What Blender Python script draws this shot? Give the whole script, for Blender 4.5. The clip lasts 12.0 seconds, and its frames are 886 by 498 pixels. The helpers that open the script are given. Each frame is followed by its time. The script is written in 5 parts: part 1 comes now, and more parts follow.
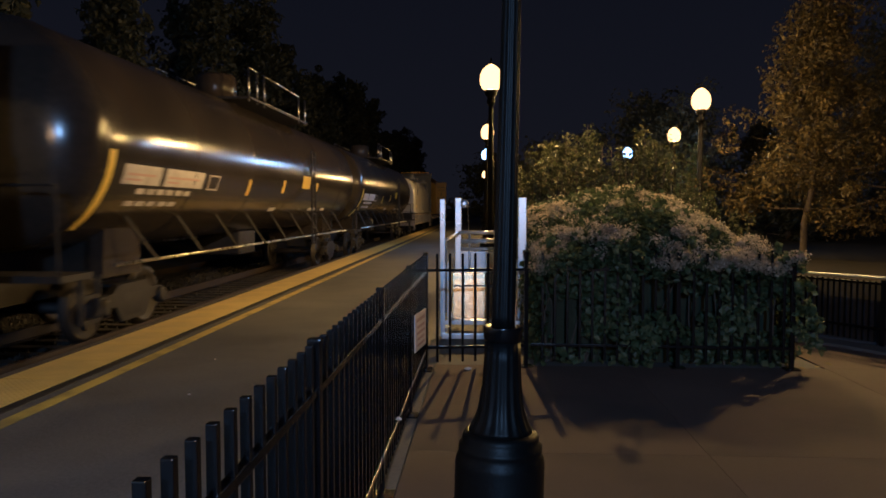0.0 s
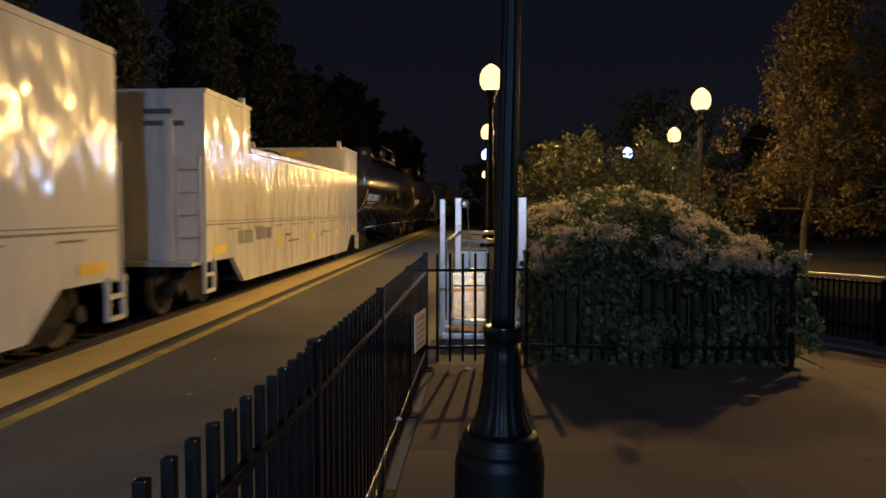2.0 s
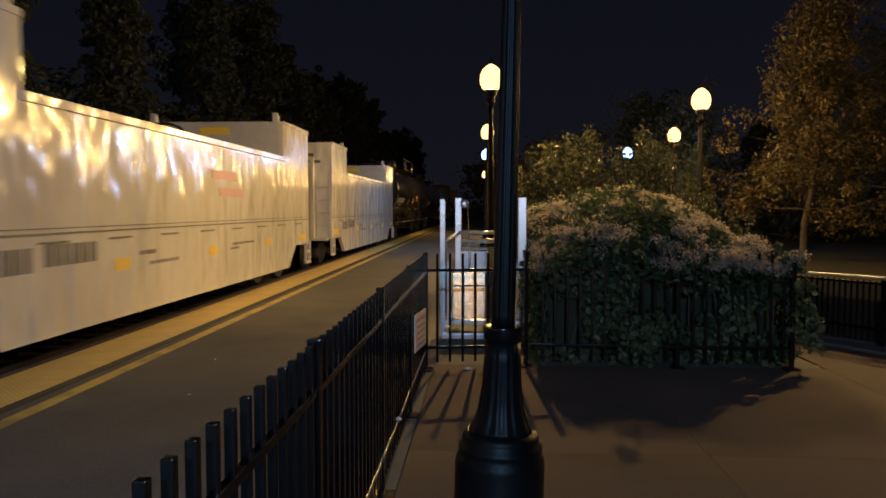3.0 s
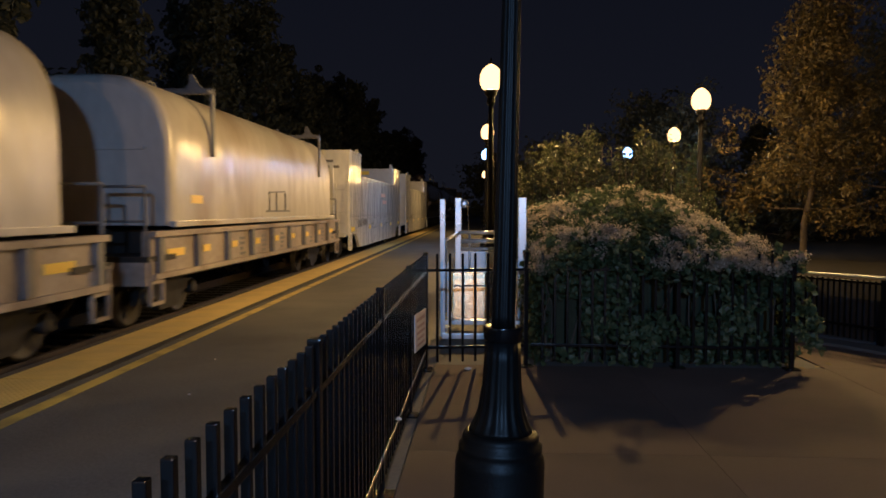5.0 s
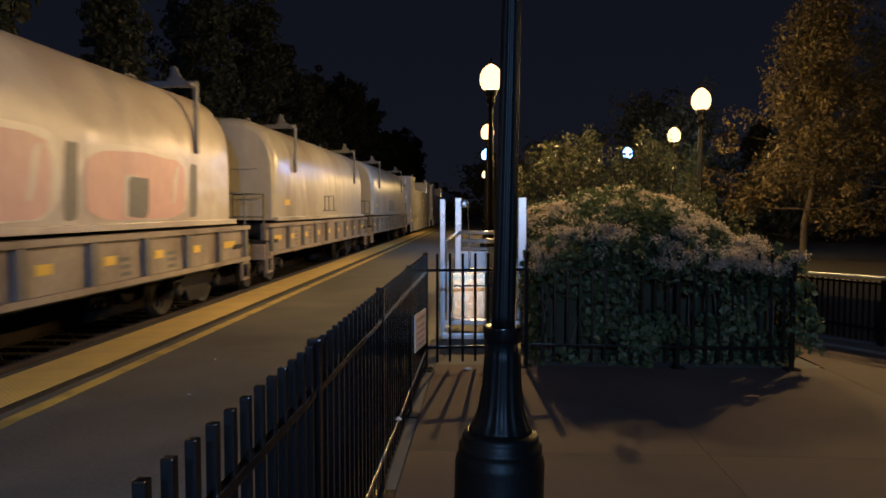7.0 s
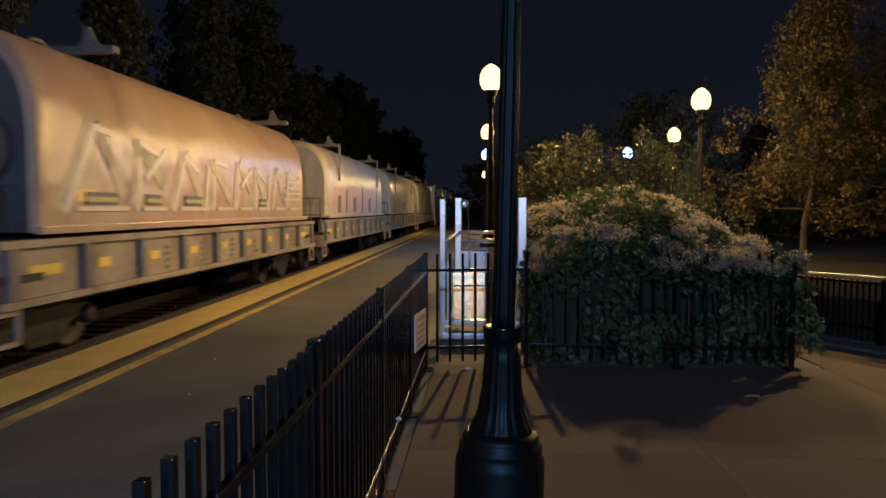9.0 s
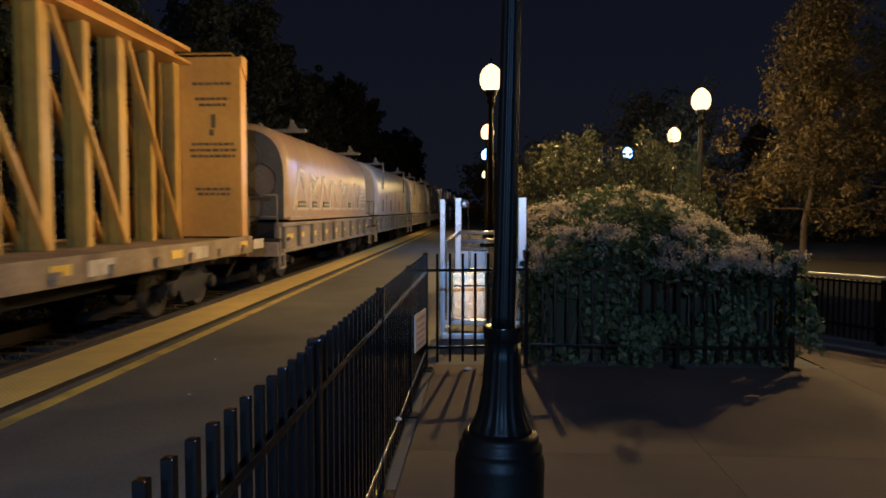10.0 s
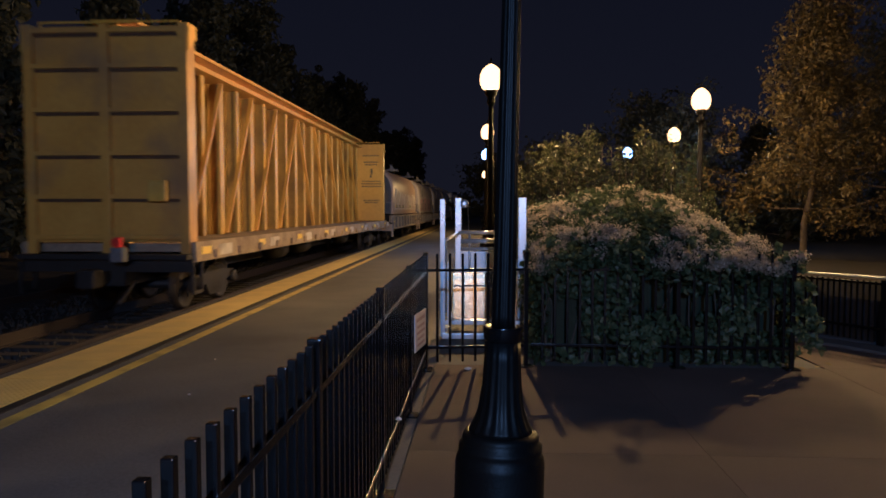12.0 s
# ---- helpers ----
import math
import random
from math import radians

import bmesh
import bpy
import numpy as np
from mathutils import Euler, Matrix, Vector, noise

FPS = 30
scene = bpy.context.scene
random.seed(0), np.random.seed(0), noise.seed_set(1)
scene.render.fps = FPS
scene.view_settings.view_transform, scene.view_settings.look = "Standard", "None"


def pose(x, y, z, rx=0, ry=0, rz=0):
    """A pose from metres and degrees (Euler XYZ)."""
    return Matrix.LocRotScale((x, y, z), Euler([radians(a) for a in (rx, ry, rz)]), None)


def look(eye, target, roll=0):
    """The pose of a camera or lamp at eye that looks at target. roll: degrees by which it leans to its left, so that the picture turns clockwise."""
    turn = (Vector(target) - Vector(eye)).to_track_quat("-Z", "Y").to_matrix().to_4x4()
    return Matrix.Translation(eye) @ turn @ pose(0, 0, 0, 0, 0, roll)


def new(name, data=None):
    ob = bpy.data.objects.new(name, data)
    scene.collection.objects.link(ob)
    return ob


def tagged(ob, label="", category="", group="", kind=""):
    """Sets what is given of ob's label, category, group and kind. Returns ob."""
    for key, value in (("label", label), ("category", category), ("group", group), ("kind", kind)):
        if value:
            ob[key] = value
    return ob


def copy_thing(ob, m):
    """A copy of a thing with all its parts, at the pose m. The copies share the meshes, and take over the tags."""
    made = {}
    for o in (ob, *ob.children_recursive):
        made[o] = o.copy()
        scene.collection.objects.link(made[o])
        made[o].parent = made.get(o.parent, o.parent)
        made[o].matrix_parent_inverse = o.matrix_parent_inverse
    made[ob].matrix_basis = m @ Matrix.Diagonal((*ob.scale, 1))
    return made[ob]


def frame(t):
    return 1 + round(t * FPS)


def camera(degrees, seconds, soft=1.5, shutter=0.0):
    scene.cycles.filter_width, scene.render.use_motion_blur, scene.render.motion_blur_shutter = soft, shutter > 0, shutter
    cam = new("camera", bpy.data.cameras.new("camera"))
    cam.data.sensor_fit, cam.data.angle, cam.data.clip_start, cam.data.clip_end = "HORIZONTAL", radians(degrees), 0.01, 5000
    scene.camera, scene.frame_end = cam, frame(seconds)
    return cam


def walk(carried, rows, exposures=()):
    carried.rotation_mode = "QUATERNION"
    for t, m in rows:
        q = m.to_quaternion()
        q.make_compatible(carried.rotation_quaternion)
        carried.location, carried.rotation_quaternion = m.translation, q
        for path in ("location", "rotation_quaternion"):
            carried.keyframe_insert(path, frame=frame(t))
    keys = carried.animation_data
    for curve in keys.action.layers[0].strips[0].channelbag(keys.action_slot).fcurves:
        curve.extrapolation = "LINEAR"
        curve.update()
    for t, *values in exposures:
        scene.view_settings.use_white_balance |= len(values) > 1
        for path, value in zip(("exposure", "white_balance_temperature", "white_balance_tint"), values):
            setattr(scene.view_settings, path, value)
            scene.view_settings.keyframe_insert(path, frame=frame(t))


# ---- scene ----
cam = camera(61.4, 12.0, soft=1.7, shutter=0.5)
EYE = pose(0, 0, 1.63, 86.92, 0, 3.03)
walk(cam, [(0.0, EYE), (12.0, EYE)],
     exposures=[(0.0, 0.24, 4600, 9), (1.0, 0.18, 4700, 5), (3.2, 0.12, 4800, 5), (5.0, 0.26, 4600, 8), (7.0, 0.30, 4450, 7), (9.0, 0.30, 4450, 5), (10.5, 0.30, 4300, 8), (12.0, 0.34, 4400, 17)])

# ---------------------------------------------------------------- world
world = bpy.data.worlds.new("night_sky")
scene.world = world
world.use_nodes = True
wn = world.node_tree.nodes
wl = world.node_tree.links
wbg = wn["Background"]
wgeo = wn.new("ShaderNodeTexCoord")
wsep = wn.new("ShaderNodeSeparateXYZ")
wramp = wn.new("ShaderNodeValToRGB")
wramp.color_ramp.elements[0].position = 0.0
wramp.color_ramp.elements[0].color = (0.0078, 0.0064, 0.0070, 1)
wramp.color_ramp.elements[1].position = 0.5
wramp.color_ramp.elements[1].color = (0.0034, 0.0032, 0.0047, 1)
wl.new(wgeo.outputs["Generated"], wsep.inputs[0])
wl.new(wsep.outputs["Z"], wramp.inputs[0])
wl.new(wramp.outputs[0], wbg.inputs["Color"])
wbg.inputs["Strength"].default_value = 1.0

WARM = (1.0, 0.495, 0.10)
COOL = (0.60, 0.79, 1.0)
WATTS = 850.0         # of one lit lamp


# ---------------------------------------------------------------- materials
def nodes_of(name):
    m = bpy.data.materials.new(name)
    m.use_nodes = True
    return m, m.node_tree.nodes, m.node_tree.links, m.node_tree.nodes["Principled BSDF"]


def surface(name, a, b, rough=0.6, metal=0.0, fine=40.0, coarse=2.5, bump=0.15, bump_scale=60.0, dirt=None,
            dirt_amount=0.5, island=0.0, objvar=0.0, spec=0.5, big_bump=0.0, big_scale=1.5, stretch=(1, 1, 1), rough_var=0.15):
    """Paint, stone or metal: two scales of colour, one of relief, and stains of a second colour."""
    m, n, l, p = nodes_of(name)
    tc = n.new("ShaderNodeTexCoord")
    mp = n.new("ShaderNodeMapping")
    mp.inputs["Scale"].default_value = stretch
    l.new(tc.outputs["Object"], mp.inputs["Vector"])
    n1 = n.new("ShaderNodeTexNoise")
    n1.inputs["Scale"].default_value, n1.inputs["Detail"].default_value = fine, 6
    n2 = n.new("ShaderNodeTexNoise")
    n2.inputs["Scale"].default_value, n2.inputs["Detail"].default_value = coarse, 5
    l.new(mp.outputs[0], n1.inputs["Vector"])
    l.new(mp.outputs[0], n2.inputs["Vector"])
    add = n.new("ShaderNodeMath")
    add.operation = "MULTIPLY_ADD"
    add.inputs[1].default_value = 0.45
    l.new(n1.outputs["Fac"], add.inputs[0])
    half = n.new("ShaderNodeMath")
    half.operation = "MULTIPLY"
    half.inputs[1].default_value = 0.55
    l.new(n2.outputs["Fac"], half.inputs[0])
    l.new(half.outputs[0], add.inputs[2])
    r = n.new("ShaderNodeMapRange")
    r.inputs["From Min"].default_value, r.inputs["From Max"].default_value = 0.34, 0.66
    l.new(add.outputs[0], r.inputs["Value"])
    mix = n.new("ShaderNodeMix")
    mix.data_type = "RGBA"
    mix.inputs["A"].default_value, mix.inputs["B"].default_value = (*a, 1), (*b, 1)
    l.new(r.outputs[0], mix.inputs["Factor"])
    colour = mix.outputs["Result"]
    if dirt:
        n3 = n.new("ShaderNodeTexNoise")
        n3.inputs["Scale"].default_value, n3.inputs["Detail"].default_value = coarse * 0.6, 8
        mp3 = n.new("ShaderNodeMapping")
        mp3.inputs["Location"].default_value = (3.1, 7.7, 1.3)
        l.new(mp.outputs[0], mp3.inputs["Vector"])
        l.new(mp3.outputs[0], n3.inputs["Vector"])
        r3 = n.new("ShaderNodeMapRange")
        r3.inputs["From Min"].default_value, r3.inputs["From Max"].default_value = 0.48, 0.72
        r3.inputs["To Max"].default_value = dirt_amount
        l.new(n3.outputs["Fac"], r3.inputs["Value"])
        mix3 = n.new("ShaderNodeMix")
        mix3.data_type = "RGBA"
        mix3.inputs["B"].default_value = (*dirt, 1)
        l.new(colour, mix3.inputs["A"])
        l.new(r3.outputs[0], mix3.inputs["Factor"])
        colour = mix3.outputs["Result"]
    for amount, sock in ((island, "island"), (objvar, "object")):
        if amount:
            if sock == "island":
                rnd = n.new("ShaderNodeNewGeometry").outputs["Random Per Island"]
            else:
                rnd = n.new("ShaderNodeObjectInfo").outputs["Random"]
            mr = n.new("ShaderNodeMapRange")
            mr.inputs["To Min"].default_value, mr.inputs["To Max"].default_value = 1 - amount, 1 + amount
            l.new(rnd, mr.inputs["Value"])
            hsv = n.new("ShaderNodeHueSaturation")
            l.new(mr.outputs[0], hsv.inputs["Value"])
            l.new(colour, hsv.inputs["Color"])
            colour = hsv.outputs["Color"]
    l.new(colour, p.inputs["Base Color"])
    rr = n.new("ShaderNodeMapRange")
    rr.inputs["To Min"].default_value, rr.inputs["To Max"].default_value = max(0.03, rough - rough_var), min(1, rough + rough_var)
    l.new(n2.outputs["Fac"], rr.inputs["Value"])
    l.new(rr.outputs[0], p.inputs["Roughness"])
    p.inputs["Metallic"].default_value = metal
    p.inputs["Specular IOR Level"].default_value = spec
    if bump or big_bump:
        nb = n.new("ShaderNodeTexNoise")
        nb.inputs["Scale"].default_value, nb.inputs["Detail"].default_value = bump_scale, 4
        l.new(mp.outputs[0], nb.inputs["Vector"])
        bp = n.new("ShaderNodeBump")
        bp.inputs["Strength"].default_value, bp.inputs["Distance"].default_value = bump, 0.01
        l.new(nb.outputs["Fac"], bp.inputs["Height"])
        if big_bump:
            ng = n.new("ShaderNodeTexNoise")
            ng.inputs["Scale"].default_value, ng.inputs["Detail"].default_value = big_scale, 1
            l.new(mp.outputs[0], ng.inputs["Vector"])
            bg = n.new("ShaderNodeBump")
            bg.inputs["Strength"].default_value, bg.inputs["Distance"].default_value = 1.0, big_bump
            l.new(ng.outputs["Fac"], bg.inputs["Height"])
            l.new(bg.outputs[0], bp.inputs["Normal"])
        l.new(bp.outputs[0], p.inputs["Normal"])
    return m


def glow(name, colour, strength):
    m, n, l, p = nodes_of(name)
    p.inputs["Base Color"].default_value = (0.8, 0.8, 0.8, 1)
    p.inputs["Emission Color"].default_value = (*colour, 1)
    p.inputs["Emission Strength"].default_value = strength
    return m


def globe_glass(name, colour, strength):
    """Thin lamp glass that glows and lets the light of the bulb pass."""
    m, n, l, p = nodes_of(name)
    em = n.new("ShaderNodeEmission")
    em.inputs["Color"].default_value = (*colour, 1)
    em.inputs["Strength"].default_value = strength
    tr = n.new("ShaderNodeBsdfTransparent")
    mx = n.new("ShaderNodeMixShader")
    mx.inputs[0].default_value = 0.2
    l.new(tr.outputs[0], mx.inputs[1])
    l.new(em.outputs[0], mx.inputs[2])
    l.new(mx.outputs[0], n["Material Output"].inputs["Surface"])
    return m


def bulb_light(name, colour, watts):
    d = bpy.data.lights.new(name, "POINT")
    d.color, d.energy, d.shadow_soft_size = colour, watts, 0.05
    return d


def leafy(name, a, b, dry=None, through_light=0.4):
    """Leaf: colour varies from leaf to leaf, a little light passes through."""
    m, n, l, p = nodes_of(name)
    rnd = n.new("ShaderNodeNewGeometry").outputs["Random Per Island"]
    ramp = n.new("ShaderNodeValToRGB")
    ramp.color_ramp.elements[0].color = (*a, 1)
    ramp.color_ramp.elements[1].color = (*(dry or b), 1)
    e = ramp.color_ramp.elements.new(0.8)
    e.color = (*b, 1)
    l.new(rnd, ramp.inputs[0])
    l.new(ramp.outputs[0], p.inputs["Base Color"])
    p.inputs["Roughness"].default_value = 0.5
    tr = n.new("ShaderNodeBsdfTranslucent")
    l.new(ramp.outputs[0], tr.inputs["Color"])
    mx = n.new("ShaderNodeMixShader")
    mx.inputs[0].default_value = through_light
    l.new(p.outputs[0], mx.inputs[1])
    l.new(tr.outputs[0], mx.inputs[2])
    l.new(mx.outputs[0], n["Material Output"].inputs["Surface"])
    return m


def tactile():
    """Yellow paving with rows of truncated domes as relief, worn and dusty."""
    m = surface("tactile_yellow", (0.66, 0.49, 0.10), (0.78, 0.60, 0.17), 0.55, dirt=(0.30, 0.24, 0.16), dirt_amount=0.28, coarse=3, bump=0)
    n, l, p = m.node_tree.nodes, m.node_tree.links, m.node_tree.nodes["Principled BSDF"]
    tc = n.new("ShaderNodeTexCoord")
    vo = n.new("ShaderNodeTexVoronoi")
    vo.inputs["Scale"].default_value, vo.inputs["Randomness"].default_value = 16.6, 0.0
    l.new(tc.outputs["Object"], vo.inputs["Vector"])
    r = n.new("ShaderNodeMapRange")
    r.inputs["From Min"].default_value, r.inputs["From Max"].default_value = 0.42, 0.2
    l.new(vo.outputs["Distance"], r.inputs["Value"])
    b = n.new("ShaderNodeBump")
    b.inputs["Strength"].default_value, b.inputs["Distance"].default_value = 1.0, 0.006
    l.new(r.outputs[0], b.inputs["Height"])
    l.new(b.outputs[0], p.inputs["Normal"])
    return m


M_ASPHALT = surface("asphalt", (0.050, 0.050, 0.050), (0.140, 0.137, 0.132), 0.75, fine=38, coarse=0.9, bump=0.5, bump_scale=140, dirt=(0.15, 0.14, 0.12), dirt_amount=0.6)
M_CONCRETE = surface("concrete", (0.064, 0.039, 0.029), (0.116, 0.072, 0.053), 0.8, fine=70, coarse=1.1, bump=0.35, bump_scale=120, dirt=(0.036, 0.026, 0.021), dirt_amount=0.9, objvar=0.05)
M_SEAL = surface("joint_sealant", (0.012, 0.012, 0.012), (0.028, 0.027, 0.026), 0.6, fine=40, coarse=3)
M_COPING = surface("coping", (0.06, 0.052, 0.047), (0.115, 0.100, 0.090), 0.8, fine=50, coarse=2, bump=0.4)
M_DARKWALL = surface("dark_wall", (0.045, 0.047, 0.055), (0.075, 0.076, 0.086), 0.8, fine=30, coarse=2)
M_TACTILE = tactile()
M_LINE = surface("yellow_line", (0.50, 0.38, 0.05), (0.62, 0.50, 0.09), 0.6, fine=60, coarse=4, dirt=(0.10, 0.09, 0.06), dirt_amount=0.75)
M_BALLAST = surface("ballast", (0.018, 0.017, 0.016), (0.045, 0.042, 0.038), 0.9, fine=14, coarse=1.5, bump=1.0, bump_scale=16, island=0.3)
M_SOIL = surface("soil", (0.018, 0.016, 0.012), (0.036, 0.030, 0.022), 0.95, fine=12, coarse=0.6, bump=0.8, bump_scale=10)
M_SLEEPER = surface("sleeper", (0.018, 0.015, 0.012), (0.04, 0.033, 0.026), 0.9, objvar=0.2)
M_RAIL = surface("rail_steel", (0.03, 0.022, 0.018), (0.06, 0.045, 0.036), 0.6, metal=0.2, fine=30)
M_BLACK = surface("black_paint", (0.0020, 0.0020, 0.0026), (0.004, 0.004, 0.0046), 0.20, fine=80, coarse=6, bump=0.06, bump_scale=90, dirt=(0.014, 0.012, 0.011), dirt_amount=0.25, spec=0.42, rough_var=0.08)
M_POLE = surface("lamp_post_paint", (0.003, 0.0028, 0.003), (0.006, 0.0055, 0.005), 0.44, fine=60, coarse=5, bump=0.15, bump_scale=70, dirt=(0.016, 0.012, 0.009), dirt_amount=0.3, spec=0.2, rough_var=0.08)
M_ALU = surface("aluminium", (0.58, 0.61, 0.66), (0.70, 0.73, 0.77), 0.32, metal=0.6, fine=50, coarse=4, bump=0.1)
M_ALUDK = surface("grey_panel", (0.45, 0.48, 0.52), (0.58, 0.61, 0.65), 0.4, metal=0.5, fine=50, coarse=4)
# bare grey plate; its gold tint is amber lamplight put into the colour
M_TREAD = surface("gold_lit_tread_plate", (0.56, 0.42, 0.22), (0.68, 0.52, 0.29), 0.25, metal=0.85, fine=30, coarse=3, bump=0.2, dirt=(0.34, 0.31, 0.28), dirt_amount=0.4, rough_var=0.03)
M_CHROME = surface("galvanised", (0.5, 0.5, 0.5), (0.66, 0.65, 0.62), 0.3, metal=1.0, fine=40, coarse=6)
M_SIGN = surface("sign_white", (0.72, 0.62, 0.56), (0.82, 0.72, 0.66), 0.5, fine=60, coarse=9)
M_SIGNINK = surface("sign_ink", (0.50, 0.33, 0.28), (0.56, 0.38, 0.33), 0.5, bump=0)
M_INK = surface("dark_marking", (0.12, 0.10, 0.05), (0.17, 0.14, 0.07), 0.6, bump=0, fine=25)
M_PALEINK = surface("pale_marking", (0.45, 0.40, 0.36), (0.62, 0.57, 0.52), 0.6, bump=0, fine=25, dirt=(0.12, 0.09, 0.07), dirt_amount=0.7, coarse=5)
M_PLACARD = surface("pale_placard", (0.50, 0.46, 0.43), (0.66, 0.62, 0.58), 0.5, fine=20, coarse=4, bump=0, dirt=(0.30, 0.25, 0.22), dirt_amount=0.6)
M_REFLECT = surface("yellow_reflector", (0.78, 0.55, 0.03), (0.86, 0.64, 0.06), 0.35, bump=0)
M_REDPAINT = surface("red_marking", (0.52, 0.30, 0.27), (0.60, 0.38, 0.35), 0.5, bump=0)
M_WHITE = surface("white_car_paint", (0.66, 0.65, 0.64), (0.76, 0.75, 0.74), 0.14, fine=9, coarse=0.9, bump=0.03, bump_scale=25, dirt=(0.42, 0.37, 0.33), dirt_amount=0.45, big_bump=0.085, big_scale=2.2, stretch=(1, 1.3, 0.5), rough_var=0.05, spec=0.95)
M_WHITEIN = surface("white_car_inside", (0.48, 0.48, 0.48), (0.6, 0.6, 0.6), 0.55, fine=9, coarse=0.9, dirt=(0.3, 0.27, 0.25), dirt_amount=0.5)
M_TANK = surface("black_tank_paint", (0.024, 0.020, 0.017), (0.042, 0.035, 0.029), 0.17, fine=14, coarse=0.8, bump=0.05, bump_scale=30, dirt=(0.07, 0.05, 0.035), dirt_amount=0.35, rough_var=0.06)
M_IRON = surface("grimy_iron", (0.012, 0.011, 0.010), (0.028, 0.024, 0.021), 0.65, metal=0.2, fine=25, coarse=3, bump=0.3)
M_WHEEL = surface("wheel_steel", (0.016, 0.014, 0.013), (0.04, 0.034, 0.03), 0.6, metal=0.3, fine=20, coarse=3)
M_HOODA = surface("hood_grey", (0.42, 0.40, 0.37), (0.56, 0.53, 0.49), 0.34, fine=8, coarse=0.9, bump=0.08, bump_scale=20, dirt=(0.24, 0.18, 0.13), dirt_amount=0.8, big_bump=0.06, big_scale=1.7, stretch=(1, 1.0, 0.45))
M_HOODC = surface("hood_pale", (0.46, 0.42, 0.39), (0.60, 0.55, 0.51), 0.36, fine=10, coarse=0.8, bump=0.08, bump_scale=20, dirt=(0.28, 0.20, 0.17), dirt_amount=0.65, big_bump=0.05, big_scale=1.7)
M_HOODD = surface("hood_faded_red", (0.40, 0.29, 0.20), (0.48, 0.37, 0.27), 0.36, fine=10, coarse=0.8, bump=0.08, bump_scale=20, dirt=(0.40, 0.22, 0.18), dirt_amount=0.7, big_bump=0.05, big_scale=1.7)
M_ENDD = surface("hood_end_dark", (0.05, 0.055, 0.07), (0.09, 0.10, 0.12), 0.6, fine=10, coarse=1.2)
M_SILL = surface("coil_sill", (0.24, 0.20, 0.165), (0.40, 0.345, 0.29), 0.55, fine=14, coarse=1.4, bump=0.15, dirt=(0.09, 0.06, 0.045), dirt_amount=0.85)
M_RIB = surface("sill_rib", (0.11, 0.11, 0.115), (0.19, 0.19, 0.195), 0.55, fine=14, coarse=1.4, dirt=(0.12, 0.09, 0.07), dirt_amount=0.6)
M_PINK = surface("pink_spray", (0.58, 0.36, 0.36), (0.68, 0.46, 0.45), 0.5, fine=6, coarse=1.5, bump=0)
M_SPRAYW = surface("white_spray", (0.58, 0.53, 0.48), (0.70, 0.65, 0.60), 0.4, fine=6, coarse=1.5, bump=0)
M_LIME = surface("lime_spray", (0.34, 0.36, 0.10), (0.46, 0.46, 0.16), 0.5, fine=6, coarse=1.5, bump=0)
M_SPRAYK = surface("dark_spray", (0.06, 0.05, 0.05), (0.12, 0.10, 0.10), 0.5, fine=6, coarse=1.5, bump=0)
M_YELLOW = surface("yellow_car_paint", (0.64, 0.36, 0.03), (0.76, 0.46, 0.05), 0.45, fine=10, coarse=1.0, bump=0.12, bump_scale=30, dirt=(0.24, 0.16, 0.07), dirt_amount=0.4)
M_YPOST = surface("yellow_post_paint", (0.54, 0.34, 0.035), (0.68, 0.44, 0.055), 0.5, fine=8, coarse=1.6, bump=0.2, bump_scale=25, dirt=(0.22, 0.15, 0.07), dirt_amount=0.6)
M_BULK = surface("yellow_plate", (0.50, 0.268, 0.035), (0.61, 0.35, 0.050), 0.5, fine=10, coarse=1.3, bump=0.15, bump_scale=25, dirt=(0.20, 0.13, 0.07), dirt_amount=0.8)
# brown-black colour for the shade painted beneath the bulkhead rails
M_RAILSHADE = surface("rail_shade", (0.05, 0.026, 0.012), (0.12, 0.065, 0.025), 0.8, fine=12, coarse=2.0, bump=0.2)
M_DECK = surface("weathered_deck", (0.20, 0.15, 0.10), (0.42, 0.33, 0.22), 0.8, fine=16, coarse=2.2, bump=0.4, dirt=(0.12, 0.08, 0.06), dirt_amount=0.8)
M_TAIL = surface("red_lens", (0.5, 0.03, 0.02), (0.6, 0.05, 0.03), 0.3, bump=0)
M_BARK = surface("bark", (0.04, 0.031, 0.023), (0.085, 0.066, 0.048), 0.9, fine=20, coarse=5, bump=0.8, bump_scale=30, stretch=(1, 1, 0.3))
M_LEAF = leafy("leaf_green", (0.036, 0.056, 0.024), (0.088, 0.12, 0.055), (0.17, 0.18, 0.085), 0.5)
# far darker than the leaves: the hedge's inner shade as a colour
M_CORESHADE = surface("inner_foliage", (0.010, 0.014, 0.006), (0.022, 0.028, 0.012), 0.9, fine=14, coarse=3, bump=1.0, bump_scale=14)
M_FLUFF = leafy("seed_head", (0.32, 0.27, 0.20), (0.54, 0.47, 0.37), (0.68, 0.61, 0.50), 0.6)
M_SHRUB = leafy("shrub_leaf", (0.030, 0.038, 0.015), (0.060, 0.066, 0.025), (0.125, 0.115, 0.042))
M_AUTUMN = leafy("autumn_leaf", (0.060, 0.050, 0.018), (0.13, 0.098, 0.029), (0.25, 0.18, 0.044))
M_FARLEAF = leafy("far_leaf", (0.045, 0.052, 0.035), (0.09, 0.095, 0.06))
M_WARMGLOW = globe_glass("warm_globe", (1.0, 0.50, 0.12), 8.5)
M_COOLGLOW = globe_glass("cool_globe", COOL, 9.0)
WARM_BULB = bulb_light("warm_bulb", WARM, WATTS)
COOL_BULB = bulb_light("cool_bulb", COOL, WATTS * 0.26)
FLOOD_BULB = bulb_light("white_bulb", COOL, WATTS * 1.65)
